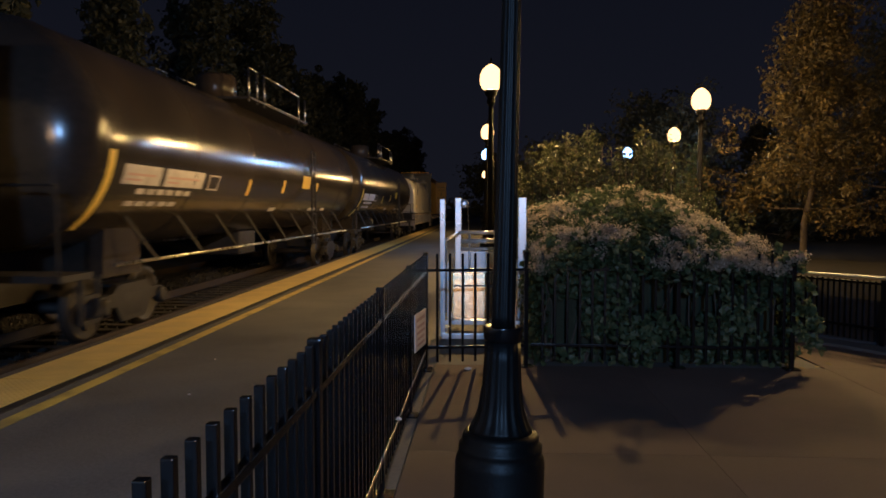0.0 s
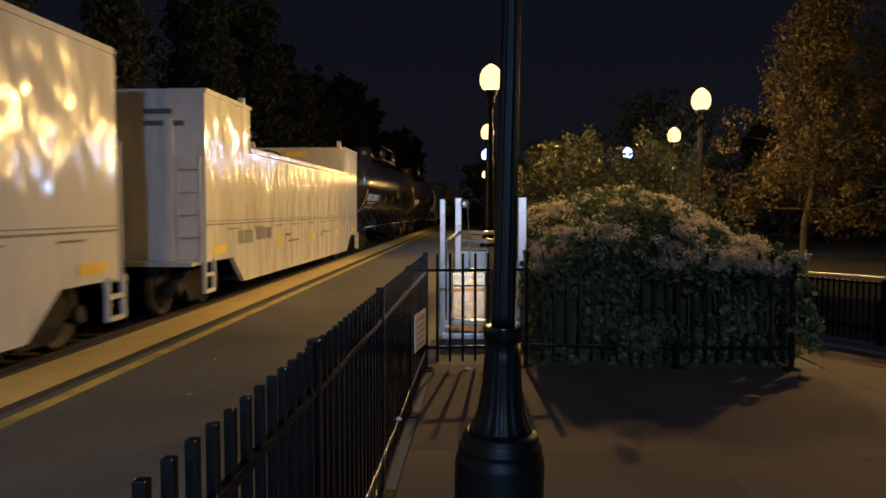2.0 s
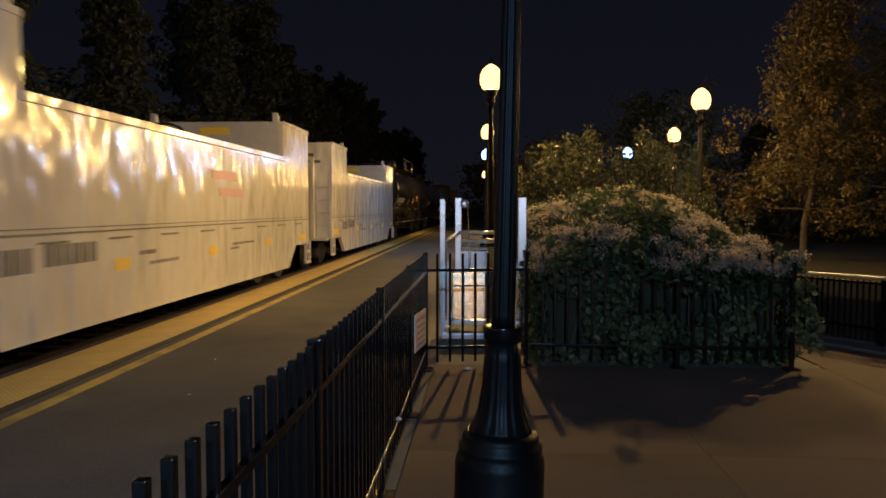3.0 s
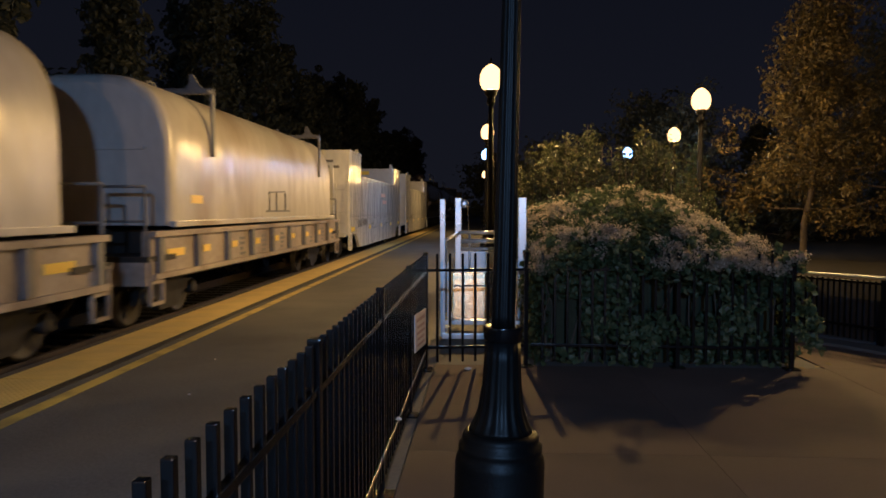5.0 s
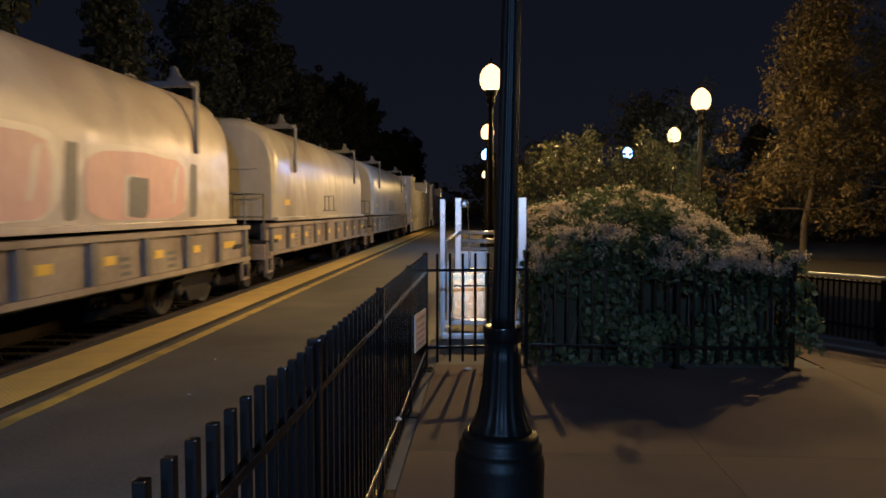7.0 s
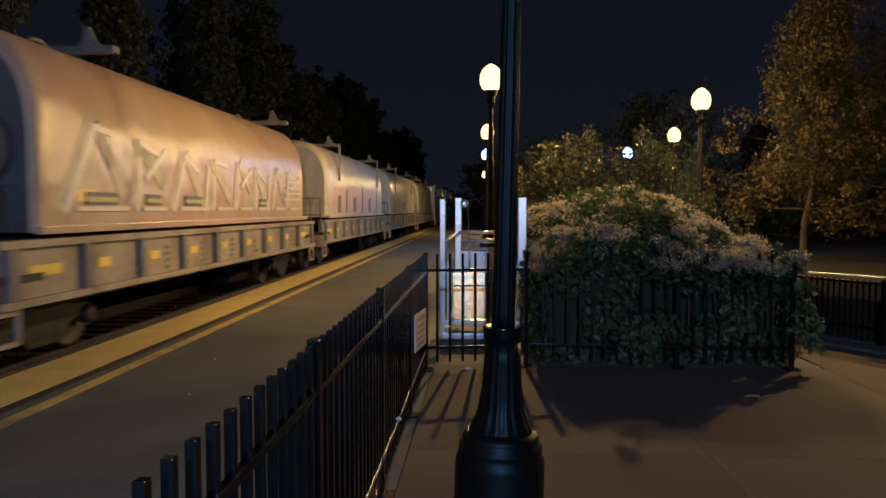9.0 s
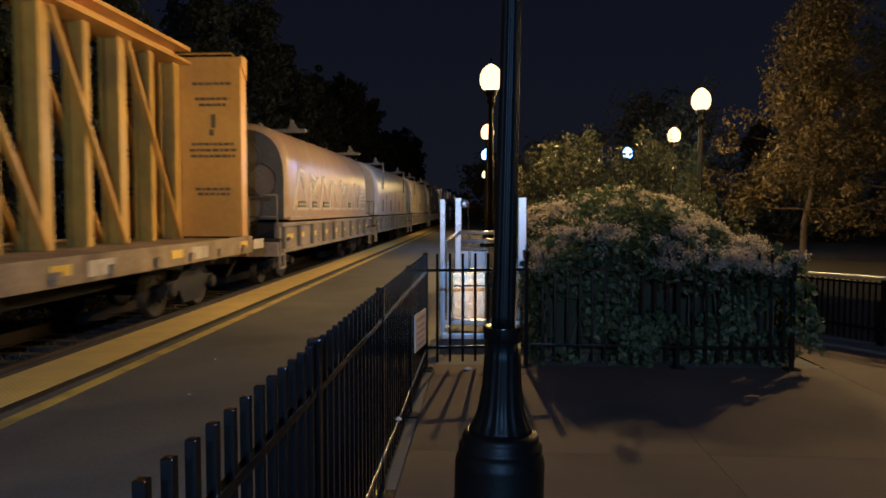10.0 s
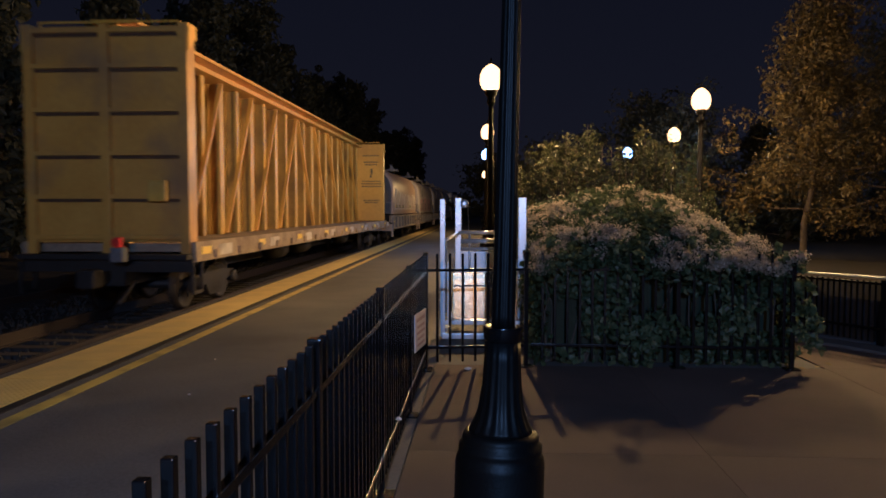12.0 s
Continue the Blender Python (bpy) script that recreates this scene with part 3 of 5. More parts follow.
def coil_car(u_near, hood_mat, end_mat, seed, label):
    """Steel coil car with a rounded hood. y = 0 is the hood's rear end."""
    L, E = 11.75, 0.95
    r = random.Random(seed)
    car = thing("coil_car", pose(0, 0, 0), label, "railway car", "freight train cars")
    half = hood_section()
    full = half + [(-x, z) for x, z in half[::-1][1:]]
    bm = B()
    rings = []
    prof = [(0.0, 0.93), (0.03, 0.965), (0.10, 0.99), (0.22, 1.0)]
    ys = [(d, k) for d, k in prof] + [(L * i / 10, 1.0) for i in range(1, 10)] + [(L - d, k) for d, k in prof[::-1]]
    for y, k in ys:
        rings.append([bm.verts.new((x * k, y, 1.57 + (z - 1.57) * k)) for x, z in full])
    for a, b in zip(rings, rings[1:]):
        for i in range(len(full) - 1):
            f = bm.faces.new((a[i], a[i + 1], b[i + 1], b[i]))
            f.smooth = True
    hood = part("hood", bm, hood_mat, car)
    for y, d in ((0.0, -1), (L, 1)):
        bm = B()
        bm.faces.new([bm.verts.new((x * 0.93, y + d * 0.001, 1.57 + (z - 1.57) * 0.93)) for x, z in full])
        bm2 = bm
        for z in (2.05, 2.75):
            box(bm2, -1.05, 1.05, min(y, y + d * 0.05), max(y, y + d * 0.05), z, z + 0.05)
        part("hood_end", bm2, end_mat, hood)
    for s in (-1, 1):
        part("hood_lip", box(B(), min(s * 1.44, s * 1.53), max(s * 1.44, s * 1.53), -0.05, L + 0.05, 1.55, 1.64, 0.012), hood_mat, hood)
    # lifting frames: straps down the sides, a beam across and a hooked fin
    for y in (1.72, L - 1.72):
        for s in (-1, 1):
            bm = B()
            bar(bm, (s * 1.475, y, 2.75), (s * 1.475, y, 3.93), 0.05, 0.11)
            bar(bm, (s * 1.46, y - 0.22, 3.86), (s * 1.46, y, 3.90), 0.05, 0.05)
            if seed == 4:
                bm.free()
            else:
                part("lifting_strap", bm, M_RIB, car)
            bm = B()
            lo = [bm.verts.new((s * x, y - 0.03, z)) for x, z in ((0.98, 3.93), (1.34, 3.93), (1.22, 4.03), (1.14, 4.20), (1.08, 4.19), (1.06, 4.03))]
            hi = [bm.verts.new((v.co.x, y + 0.05, v.co.z)) for v in lo]
            for i in range(6):
                bm.faces.new((lo[i], lo[(i + 1) % 6], hi[(i + 1) % 6], hi[i]))
            bm.faces.new(lo[::-1])
            bm.faces.new(hi)
            part("fin", bm, M_RIB, car)
        part("cross_beam", box(B(), -1.50, 1.50, y - 0.05, y + 0.05, 3.85, 3.95, 0.01), M_RIB, car)
        bm = B()
        for k in range(10):
            a0, a1 = math.pi * k / 10, math.pi * (k + 1) / 10
            tube(bm, (0.1, y + 0.55 + 0.32 * math.cos(a0), 3.93 + 0.24 * math.sin(a0)), (0.1, y + 0.55 + 0.32 * math.cos(a1), 3.93 + 0.24 * math.sin(a1)), 0.028, seg=6, caps=False)
        part("lifting_loop", bm, M_RIB, car)
    # side sills with pockets between ribs
    for s in (-1, 1):
        sill = part("side_sill", box(B(), min(s * 1.34, s * 1.47), max(s * 1.34, s * 1.47), -E + 0.15, L + E - 0.15, 0.82, 1.50), M_SILL, car, "weathered tan side sill with ribs")
        for z0, z1 in ((0.80, 0.88), (1.42, 1.50)):
            part("flange", box(B(), min(s * 1.47, s * 1.55), max(s * 1.47, s * 1.55), -E + 0.15, L + E - 0.15, z0, z1), M_SILL, sill)
        n = 9
        for k in range(n + 1):
            y = -E + 0.3 + k * (L + 2 * E - 0.75) / n
            part("rib", box(B(), min(s * 1.47, s * 1.545), max(s * 1.47, s * 1.545), y, y + 0.16, 0.885, 1.415), M_RIB, sill)
        for k in range(n):
            y = -E + 0.62 + k * (L + 2 * E - 0.75) / n
            w = 0.62 if k in (0, n - 1) else 0.3
            part("reflector", box(B(), min(s * 1.47, s * 1.478), max(s * 1.47, s * 1.478), y + 0.1, y + 0.1 + w, 1.10, 1.22), M_REFLECT, sill)
            if r.random() < 0.6:
                bm = B()
                for q in range(r.randint(2, 4)):
                    box(bm, min(s * 1.47, s * 1.476), max(s * 1.47, s * 1.476), y + 0.55, y + 0.55 + r.uniform(0.15, 0.35), 0.93 + q * 0.1, 0.98 + q * 0.1)
                tagged(part("marking", bm, M_RIB, sill), kind="stuff")
        bm = box(B(), min(s * 1.45, s * 1.457), max(s * 1.45, s * 1.457), 0.75, 1.25, 1.92, 2.06)
        part("reflector", bm, M_REFLECT, hood)
        bm = B()
        y = L * 0.42
        bar(bm, (s * 1.46, y, 1.78), (s * 1.46, y + 1.9, 1.78), 0.02, 0.035)
        bar(bm, (s * 1.46, y + 0.2, 2.2), (s * 1.46, y + 1.5, 2.24), 0.02, 0.03)
        for q in (0.2, 0.75, 1.5):
            bar(bm, (s * 1.46, y + q, 1.78), (s * 1.46, y + q, 2.2), 0.03, 0.02)
        if seed < 3:
            part("marking", bm, M_RIB, hood)
        else:
            bm.free()
    # end decks, hand rails, steps
    for y, d in ((0.0, -1), (L, 1)):
        part("end_deck", box(B(), -1.5, 1.5, min(y, y + d * E), max(y, y + d * E), 1.06, 1.14), M_IRON, car)
        for s in (-1, 1):
            bm = B()
            tube(bm, (s * 1.42, y + d * 0.85, 1.1), (s * 1.42, y + d * 0.85, 2.15), 0.022, seg=8)
            tube(bm, (s * 0.75, y + d * 0.85, 1.1), (s * 0.75, y + d * 0.85, 2.15), 0.022, seg=8)
            tube(bm, (s * 1.42, y + d * 0.85, 2.15), (s * 0.75, y + d * 0.85, 2.15), 0.022, seg=8)
            tube(bm, (s * 1.42, y + d * 0.85, 1.65), (s * 0.75, y + d * 0.85, 1.65), 0.018, seg=8)
            part("handrail", bm, M_RIB, car)
        for s in (-1, 1):
            bm = B()
            for q in (0.45, 0.85):
                bar(bm, (s * 1.48, y + d * q, 1.1), (s * 1.48, y + d * q, 0.42), 0.05, 0.04)
            for z in (0.44, 0.76):
                bar(bm, (s * 1.48, y + d * 0.45, z), (s * 1.48, y + d * 0.85, z), 0.05, 0.05)
            part("step", bm, M_SILL, car)
        part("end_sill", box(B(), -1.46, 1.46, min(y + d * (E - 0.1), y + d * E), max(y + d * (E - 0.1), y + d * E), 0.72, 1.06), M_SILL, car)
        bm = lathe(B(), [(0.02, 0), (0.26, 0.0), (0.26, 0.03), (0.02, 0.03)], 20, "y", centre=(-0.6, y + d * 0.7, 1.95))
        part("brake_wheel", bm, M_IRON, car) if d < 0 else bm.free()
    part("centre_sill", box(B(), -0.3, 0.3, -E - 0.2, L + E + 0.2, 0.55, 0.95), M_IRON, car)
    part("trough", box(B(), -1.3, 1.3, 0.2, L - 0.2, 0.72, 1.5), M_IRON, car)
    for y in (0.75, L - 0.75):
        add_truck(car, y)
    add_coupler(car, -E, -1)
    add_coupler(car, L + E, 1)
    # sprayed shapes on the hood's flank, no letters
    if seed >= 3:
        x = 1.452
        rr = random.Random(seed)

        def blob(y0, y1, z0, z1, mat, lift, power=0.5, skew=0.0, name="sprayed_shape"):
            out = []
            for q in range(24):
                a = 2 * math.pi * q / 24
                ca, sa = math.cos(a), math.sin(a)
                out.append(((y0 + y1) / 2 + (y1 - y0) / 2 * math.copysign(abs(ca) ** power, ca) * rr.uniform(0.9, 1.0) + skew * sa,
                            (z0 + z1) / 2 + (z1 - z0) / 2 * math.copysign(abs(sa) ** power, sa) * rr.uniform(0.92, 1.0)))
            part(name, slab(B(), out, x + lift, x + lift + 0.002), mat, hood)

        if seed == 3:
            # three swollen pink forms with pale rims, grey gaps between them and dark notches
            for a, b, hi in ((0.6, 2.9, 2.66), (3.2, 6.1, 2.76), (6.45, 9.75, 2.72)):
                blob(a, b, 1.66, hi, M_SPRAYW, 0.0, 0.42, 0.06)
                blob(a + 0.1, b - 0.16, 1.665, hi - 0.09, M_PINK, 0.003, 0.38, 0.05)
                blob(b + 0.02, b + 0.32, 1.67, hi - 0.12, M_RIB, -0.001, 0.25, 0.05, "sprayed_stroke")
                c = a + 0.36 * (b - a)
                blob(c - 0.12, c + 0.3, 1.70, 2.30, M_SPRAYW, 0.006, 0.25, 0.04, "sprayed_stroke")
                blob(c, c + 0.62, 1.70, 2.28, M_RIB, 0.009, 0.22, 0.05, "sprayed_stroke")
                blob(b - 0.62, b - 0.5, 1.9, hi - 0.2, M_SPRAYW, 0.006, 0.5, 0.12, "sprayed_stroke")
        if seed == 4:
            # a row of slanting blocky forms: pale outlines, hood-coloured fill, white foot bars with dark gaps
            def stroke(y0, z0, y1, z1, width, mat, lift):
                d = Vector((0, y1 - y0, z1 - z0))
                n = Vector((0, -d.z, d.y)).normalized() * width / 2
                out = [(y0 - n.y, z0 - n.z), (y1 - n.y, z1 - n.z), (y1 + n.y, z1 + n.z), (y0 + n.y, z0 + n.z)]
                part("sprayed_stroke", slab(B(), out, 1.40, x + lift), mat, hood)

            for k, (a, b, hi) in enumerate(((0.45, 2.15, 2.88), (2.25, 3.30, 2.80), (3.45, 5.0, 2.72), (5.15, 6.2, 2.70), (6.35, 7.4, 2.72), (7.55, 8.6, 2.70), (8.8, 9.9, 2.72), (10.0, 11.2, 2.70))):
                w = b - a
                lo, e = 1.80, 0.0004 * k
                lean = (0.42, 0.12, 0.30, 0.08, 0.20, 0.10, 0.34, 0.15)[k]
                stroke(a, lo, a + lean * w, hi, 0.26, M_PALEINK, 0.003 + e)
                stroke(a + 0.07, lo, a + lean * w + 0.07, hi - 0.05 * (k % 3), 0.11, M_SPRAYW, 0.007 + e)
                stroke(a + (lean + 0.05) * w, hi - 0.12 * (k % 2), b - 0.12 * w, lo + 0.2 * ((k + 1) % 3), 0.22, M_PALEINK, 0.0085 + e)
                stroke(a + lean * w, hi - 0.03, b - 0.3 * w, hi - 0.08 - 0.1 * (k % 3), 0.08, M_SPRAYW, 0.0125 + e)
                if k % 3 == 1:
                    stroke(a + 0.3 * w, lo + 0.45, b - 0.05 * w, hi - 0.1, 0.10, M_SPRAYW, 0.0165 + e)
                elif k % 3 == 2:
                    stroke(b - 0.12 * w, lo, b - 0.02 * w, hi - 0.15, 0.13, M_SPRAYW, 0.0165 + e)
                if k < 3 or k == 5:
                    stroke(a + 0.3 * w, lo + 0.16, b - 0.25 * w, lo + 0.16, 0.16, M_SPRAYK, 0.0205 + e)
                    stroke(a + 0.3 * w, lo + 0.15, b - 0.25 * w, lo + 0.15, 0.06, M_LIME, 0.0245 + e)
                stroke(a + 0.18 * w, lo + 0.03, b - 0.05 * w, lo + 0.03, 0.06, M_SPRAYW, 0.0285 + e)
            for q in range(4):
                stroke(9.7 + 0.1 * q, 2.05 + 0.14 * q, 11.2, 2.07 + 0.14 * q, 0.045, M_SPRAYW, 0.034)
    if seed == 4:
        for cx, cz, rad in ((0.35, 3.1, 0.42), (-0.5, 3.15, 0.5), (0.75, 2.5, 0.45), (-0.2, 2.45, 0.42), (0.35, 1.9, 0.5), (-0.8, 2.0, 0.4)):
            bm = B()
            for k in range(20):
                a0, a1 = 2 * math.pi * k / 20, 2 * math.pi * (k + 1) / 20
                bar(bm, (cx + rad * math.cos(a0), -0.056, cz + rad * math.sin(a0)), (cx + rad * math.cos(a1), -0.056, cz + rad * math.sin(a1)), 0.07, 0.012)
            part("sprayed_ring", bm, M_SPRAYK, hood)
            bm = B()
            bm.faces.new([bm.verts.new((cx + rad * 0.9 * math.cos(2 * math.pi * k / 20), -0.054, cz + rad * 0.9 * math.sin(2 * math.pi * k / 20))) for k in range(20)])
            part("sprayed_disc", bm, M_RIB, hood)
    ROLLING.append((car, u_near))
    return car


def centre_beam(u_near, tail=True):
    """Yellow centre-beam bulkhead flat. y = 0: the rear bulkhead's outer face."""
    L = 23.3
    car = thing("centre_beam_car", pose(0, 0, 0), "empty yellow centre-beam flat car with end bulkheads, weathered", "railway car", "freight train cars")
    dk, top = 1.32, 4.88
    for y, d in ((0.0, 1), (L, -1)):
        a, b = sorted((y + d * 0.10, y + d * 0.34))
        bh = part("bulkhead", box(B(), -1.40, 1.40, a, b, dk - 0.05, top - 0.02, 0.015), (M_BULK if tail else M_ENDD) if d > 0 else M_YELLOW, car, "tall steel end bulkhead")
        for x in (-1.40, -0.10, 1.24):
            part("bulkhead_post", box(B(), x, x + 0.16, min(y, y + d * 0.098), max(y, y + d * 0.098), 0.85, top, 0.01), (M_BULK if tail else M_ENDD) if d > 0 else M_YELLOW, bh)
        for z in (dk, 2.0, 2.72, 3.44, 4.16, top - 0.14):
            part("bulkhead_rail", box(B(), -1.24, -0.102, min(y + d * 0.005, y + d * 0.098), max(y + d * 0.005, y + d * 0.098), z, z + 0.07), (M_BULK if tail else M_ENDD) if d > 0 else M_YELLOW, bh)
            part("bulkhead_rail", box(B(), 0.062, 1.238, min(y + d * 0.005, y + d * 0.098), max(y + d * 0.005, y + d * 0.098), z, z + 0.07), (M_BULK if tail else M_ENDD) if d > 0 else M_YELLOW, bh)
        # the shadow under each rail, put in as a dark strip
        for z in (2.0, 2.72, 3.44, 4.16, top - 0.14):
            for x0, x1 in ((-1.238, -0.104), (0.064, 1.236)):
                part("rust_line", box(B(), x0, x1, min(y + d * 0.06, y + d * 0.0985), max(y + d * 0.06, y + d * 0.0985), z - 0.055, z - 0.002), M_RAILSHADE, bh)
        for s in (-1, 1):
            bm = slab(B(), [(y + d * 0.02, top - 0.45), (y + d * 0.34, top - 0.2), (y + d * 0.34, top), (y + d * 0.02, top)], s * 1.40, s * 1.43)
            part("gusset", bm, M_YELLOW, bh)
        bm = B()
        tube(bm, (-1.2, y + d * 0.2, top), (-1.2, y + d * 0.2, top + 0.07), 0.02, seg=6)
        tube(bm, (1.2, y + d * 0.2, top), (1.2, y + d * 0.2, top + 0.07), 0.02, seg=6)
        tube(bm, (-1.2, y + d * 0.2, top + 0.07), (1.2, y + d * 0.2, top + 0.07), 0.02, seg=6)
        part("grab_iron", bm, M_YELLOW, bh)
        # stencilled notices on the inside face, as bars
        f0, f1 = sorted((y + d * 0.34, y + d * 0.346))
        rr = random.Random(9)
        bm = B()
        for z, w, n in ((4.3, 0.8, 1), (4.0, 0.7, 1), (3.88, 0.55, 1), (3.1, 0.85, 1), (2.98, 0.95, 1), (2.86, 0.9, 1), (2.2, 0.75, 1), (2.1, 0.65, 1)):
            for s in (-1, 1):
                x0 = s * 0.82 - w / 2
                k = x0
                while k < x0 + w:
                    q = rr.uniform(0.05, 0.13)
                    box(bm, k, min(k + q, x0 + w), f0, f1, z, z + 0.055)
                    k += q + 0.025
        for s in (-1, 1):
            box(bm, s * 0.82 - 0.03, s * 0.82 + 0.06, f0, f1, 3.45, 3.72)
            box(bm, s * 0.82 - 0.07, s * 0.82 + 0.02, f0, f1, 3.3, 3.42)
        tagged(part("marking", bm, M_INK, bh), kind="stuff")
    # deck and side sills
    part("deck", box(B(), -1.42, 1.42, 0.3, L - 0.3, 1.10, 1.24), M_DECK, car)
    for s in (-1, 1):
        sill = part("side_sill", box(B(), min(s * 1.42, s * 1.50), max(s * 1.42, s * 1.50), 0.02, L - 0.02, 0.94, 1.28, 0.01), M_DECK, car, "rust-stained side sill with yellow reflectors")
        for k in range(8):
            y = 0.25 + k * 3.18
            part("reflector", box(B(), min(s * 1.50, s * 1.508), max(s * 1.50, s * 1.508), y, y + 0.42, 1.06, 1.19), M_REFLECT, sill)
            part("marking", box(B(), min(s * 1.50, s * 1.506), max(s * 1.50, s * 1.506), y + 0.8, y + 1.5, 1.0, 1.2), M_PALEINK, sill)
        for k in range(18):
            y = 0.8 + k * 1.28
            part("winch", box(B(), min(s * 1.50, s * 1.56), max(s * 1.50, s * 1.56), y, y + 0.16, 0.98, 1.12, 0.01), M_DECK, sill)
    # beam: posts, top chord, diagonals mirrored about the middle
    n = 20
    step = (L - 1.0) / n
    for k in range(n + 1):
        y = 0.5 + k * step
        wide = 0.09 if k % 2 else 0.13
        bm = B()
        for s in (-1, 1):
            box(bm, s * 0.14 - 0.03, s * 0.14 + 0.03, y - wide, y + wide, 1.24, 4.70)
        box(bm, -0.11, 0.11, y - 0.02, y + 0.02, 1.24, 4.70)
        part("post", bm, M_YPOST, car)
    for k in range(1, n // 2, 2):
        for side in (0, 1):
            yb, yt = 0.5 + (k - 1) * step + 0.1, 0.5 + (k + 1) * step - 0.1
            if side:
                yb, yt = L - yb, L - yt
            for s in (-1, 1):
                part("diagonal", bar(B(), (s * 0.205, yb, 1.26), (s * 0.205, yt, 4.68), 0.10, 0.06), M_YELLOW, car)
    bm = box(B(), -0.40, 0.40, 0.36, L - 0.36, 4.96, 5.03)
    box(bm, -0.07, 0.07, 0.36, L - 0.36, 4.76, 4.96)
    box(bm, -0.40, 0.40, 0.36, L - 0.36, 4.70, 4.76)
    part("top_chord", bm, M_YELLOW, car)
    part("centre_sill", box(B(), -0.32, 0.32, -0.1, L + 0.1, 0.55, 1.09), M_IRON, car)
    for y in (2.1, L - 2.1):
        add_truck(car, y)
    for k in (6.5, 9.0, 15.0):
        part("air_tank", lathe(B(), [(0.05, k), (0.24, k + 0.06), (0.24, k + 1.0), (0.05, k + 1.06)], 16, "y", centre=(0.8, 0, 0.78)), M_IRON, car)
    part("end_platform", box(B(), -1.45, 1.45, -0.25, 0.0, 1.0, 1.08), M_IRON, car)
    bm = box(B(), -1.46, 1.46, -0.06, 0.02, 0.78, 1.0)
    part("end_sill", bm, M_IRON, car)
    for s in (-1, 1):
        bm = B()
        for q in (-0.08, 0.3):
            bar(bm, (s * 1.47, q, 0.95), (s * 1.47, q, 0.42), 0.05, 0.04)
        bar(bm, (s * 1.47, -0.08, 0.44), (s * 1.47, 0.3, 0.44), 0.05, 0.05)
        part("step", bm, M_IRON, car)
    part("brake_box", box(B(), 0.75, 1.05, -0.12, 0.0, 1.95, 2.3, 0.02), M_YPOST, car)
    add_coupler(car, 0, -1)
    add_coupler(car, L, 1)
    if tail:
        mk = part("end_of_train_marker", box(B(), 0.36, 0.58, -0.66, -0.48, 0.98, 1.22, 0.03), M_RIB, car, "grey marker box with a red lens")
        part("lens", lathe(B(), [(0.07, -0.75), (0.07, -0.72)], 16, "y", centre=(0.47, 0.06, 1.30)), M_TAIL, mk)
        part("mast", box(B(), 0.42, 0.52, -0.64, -0.54, 1.22, 1.38), M_TAIL, mk)
    ROLLING.append((car, u_near))
    return car


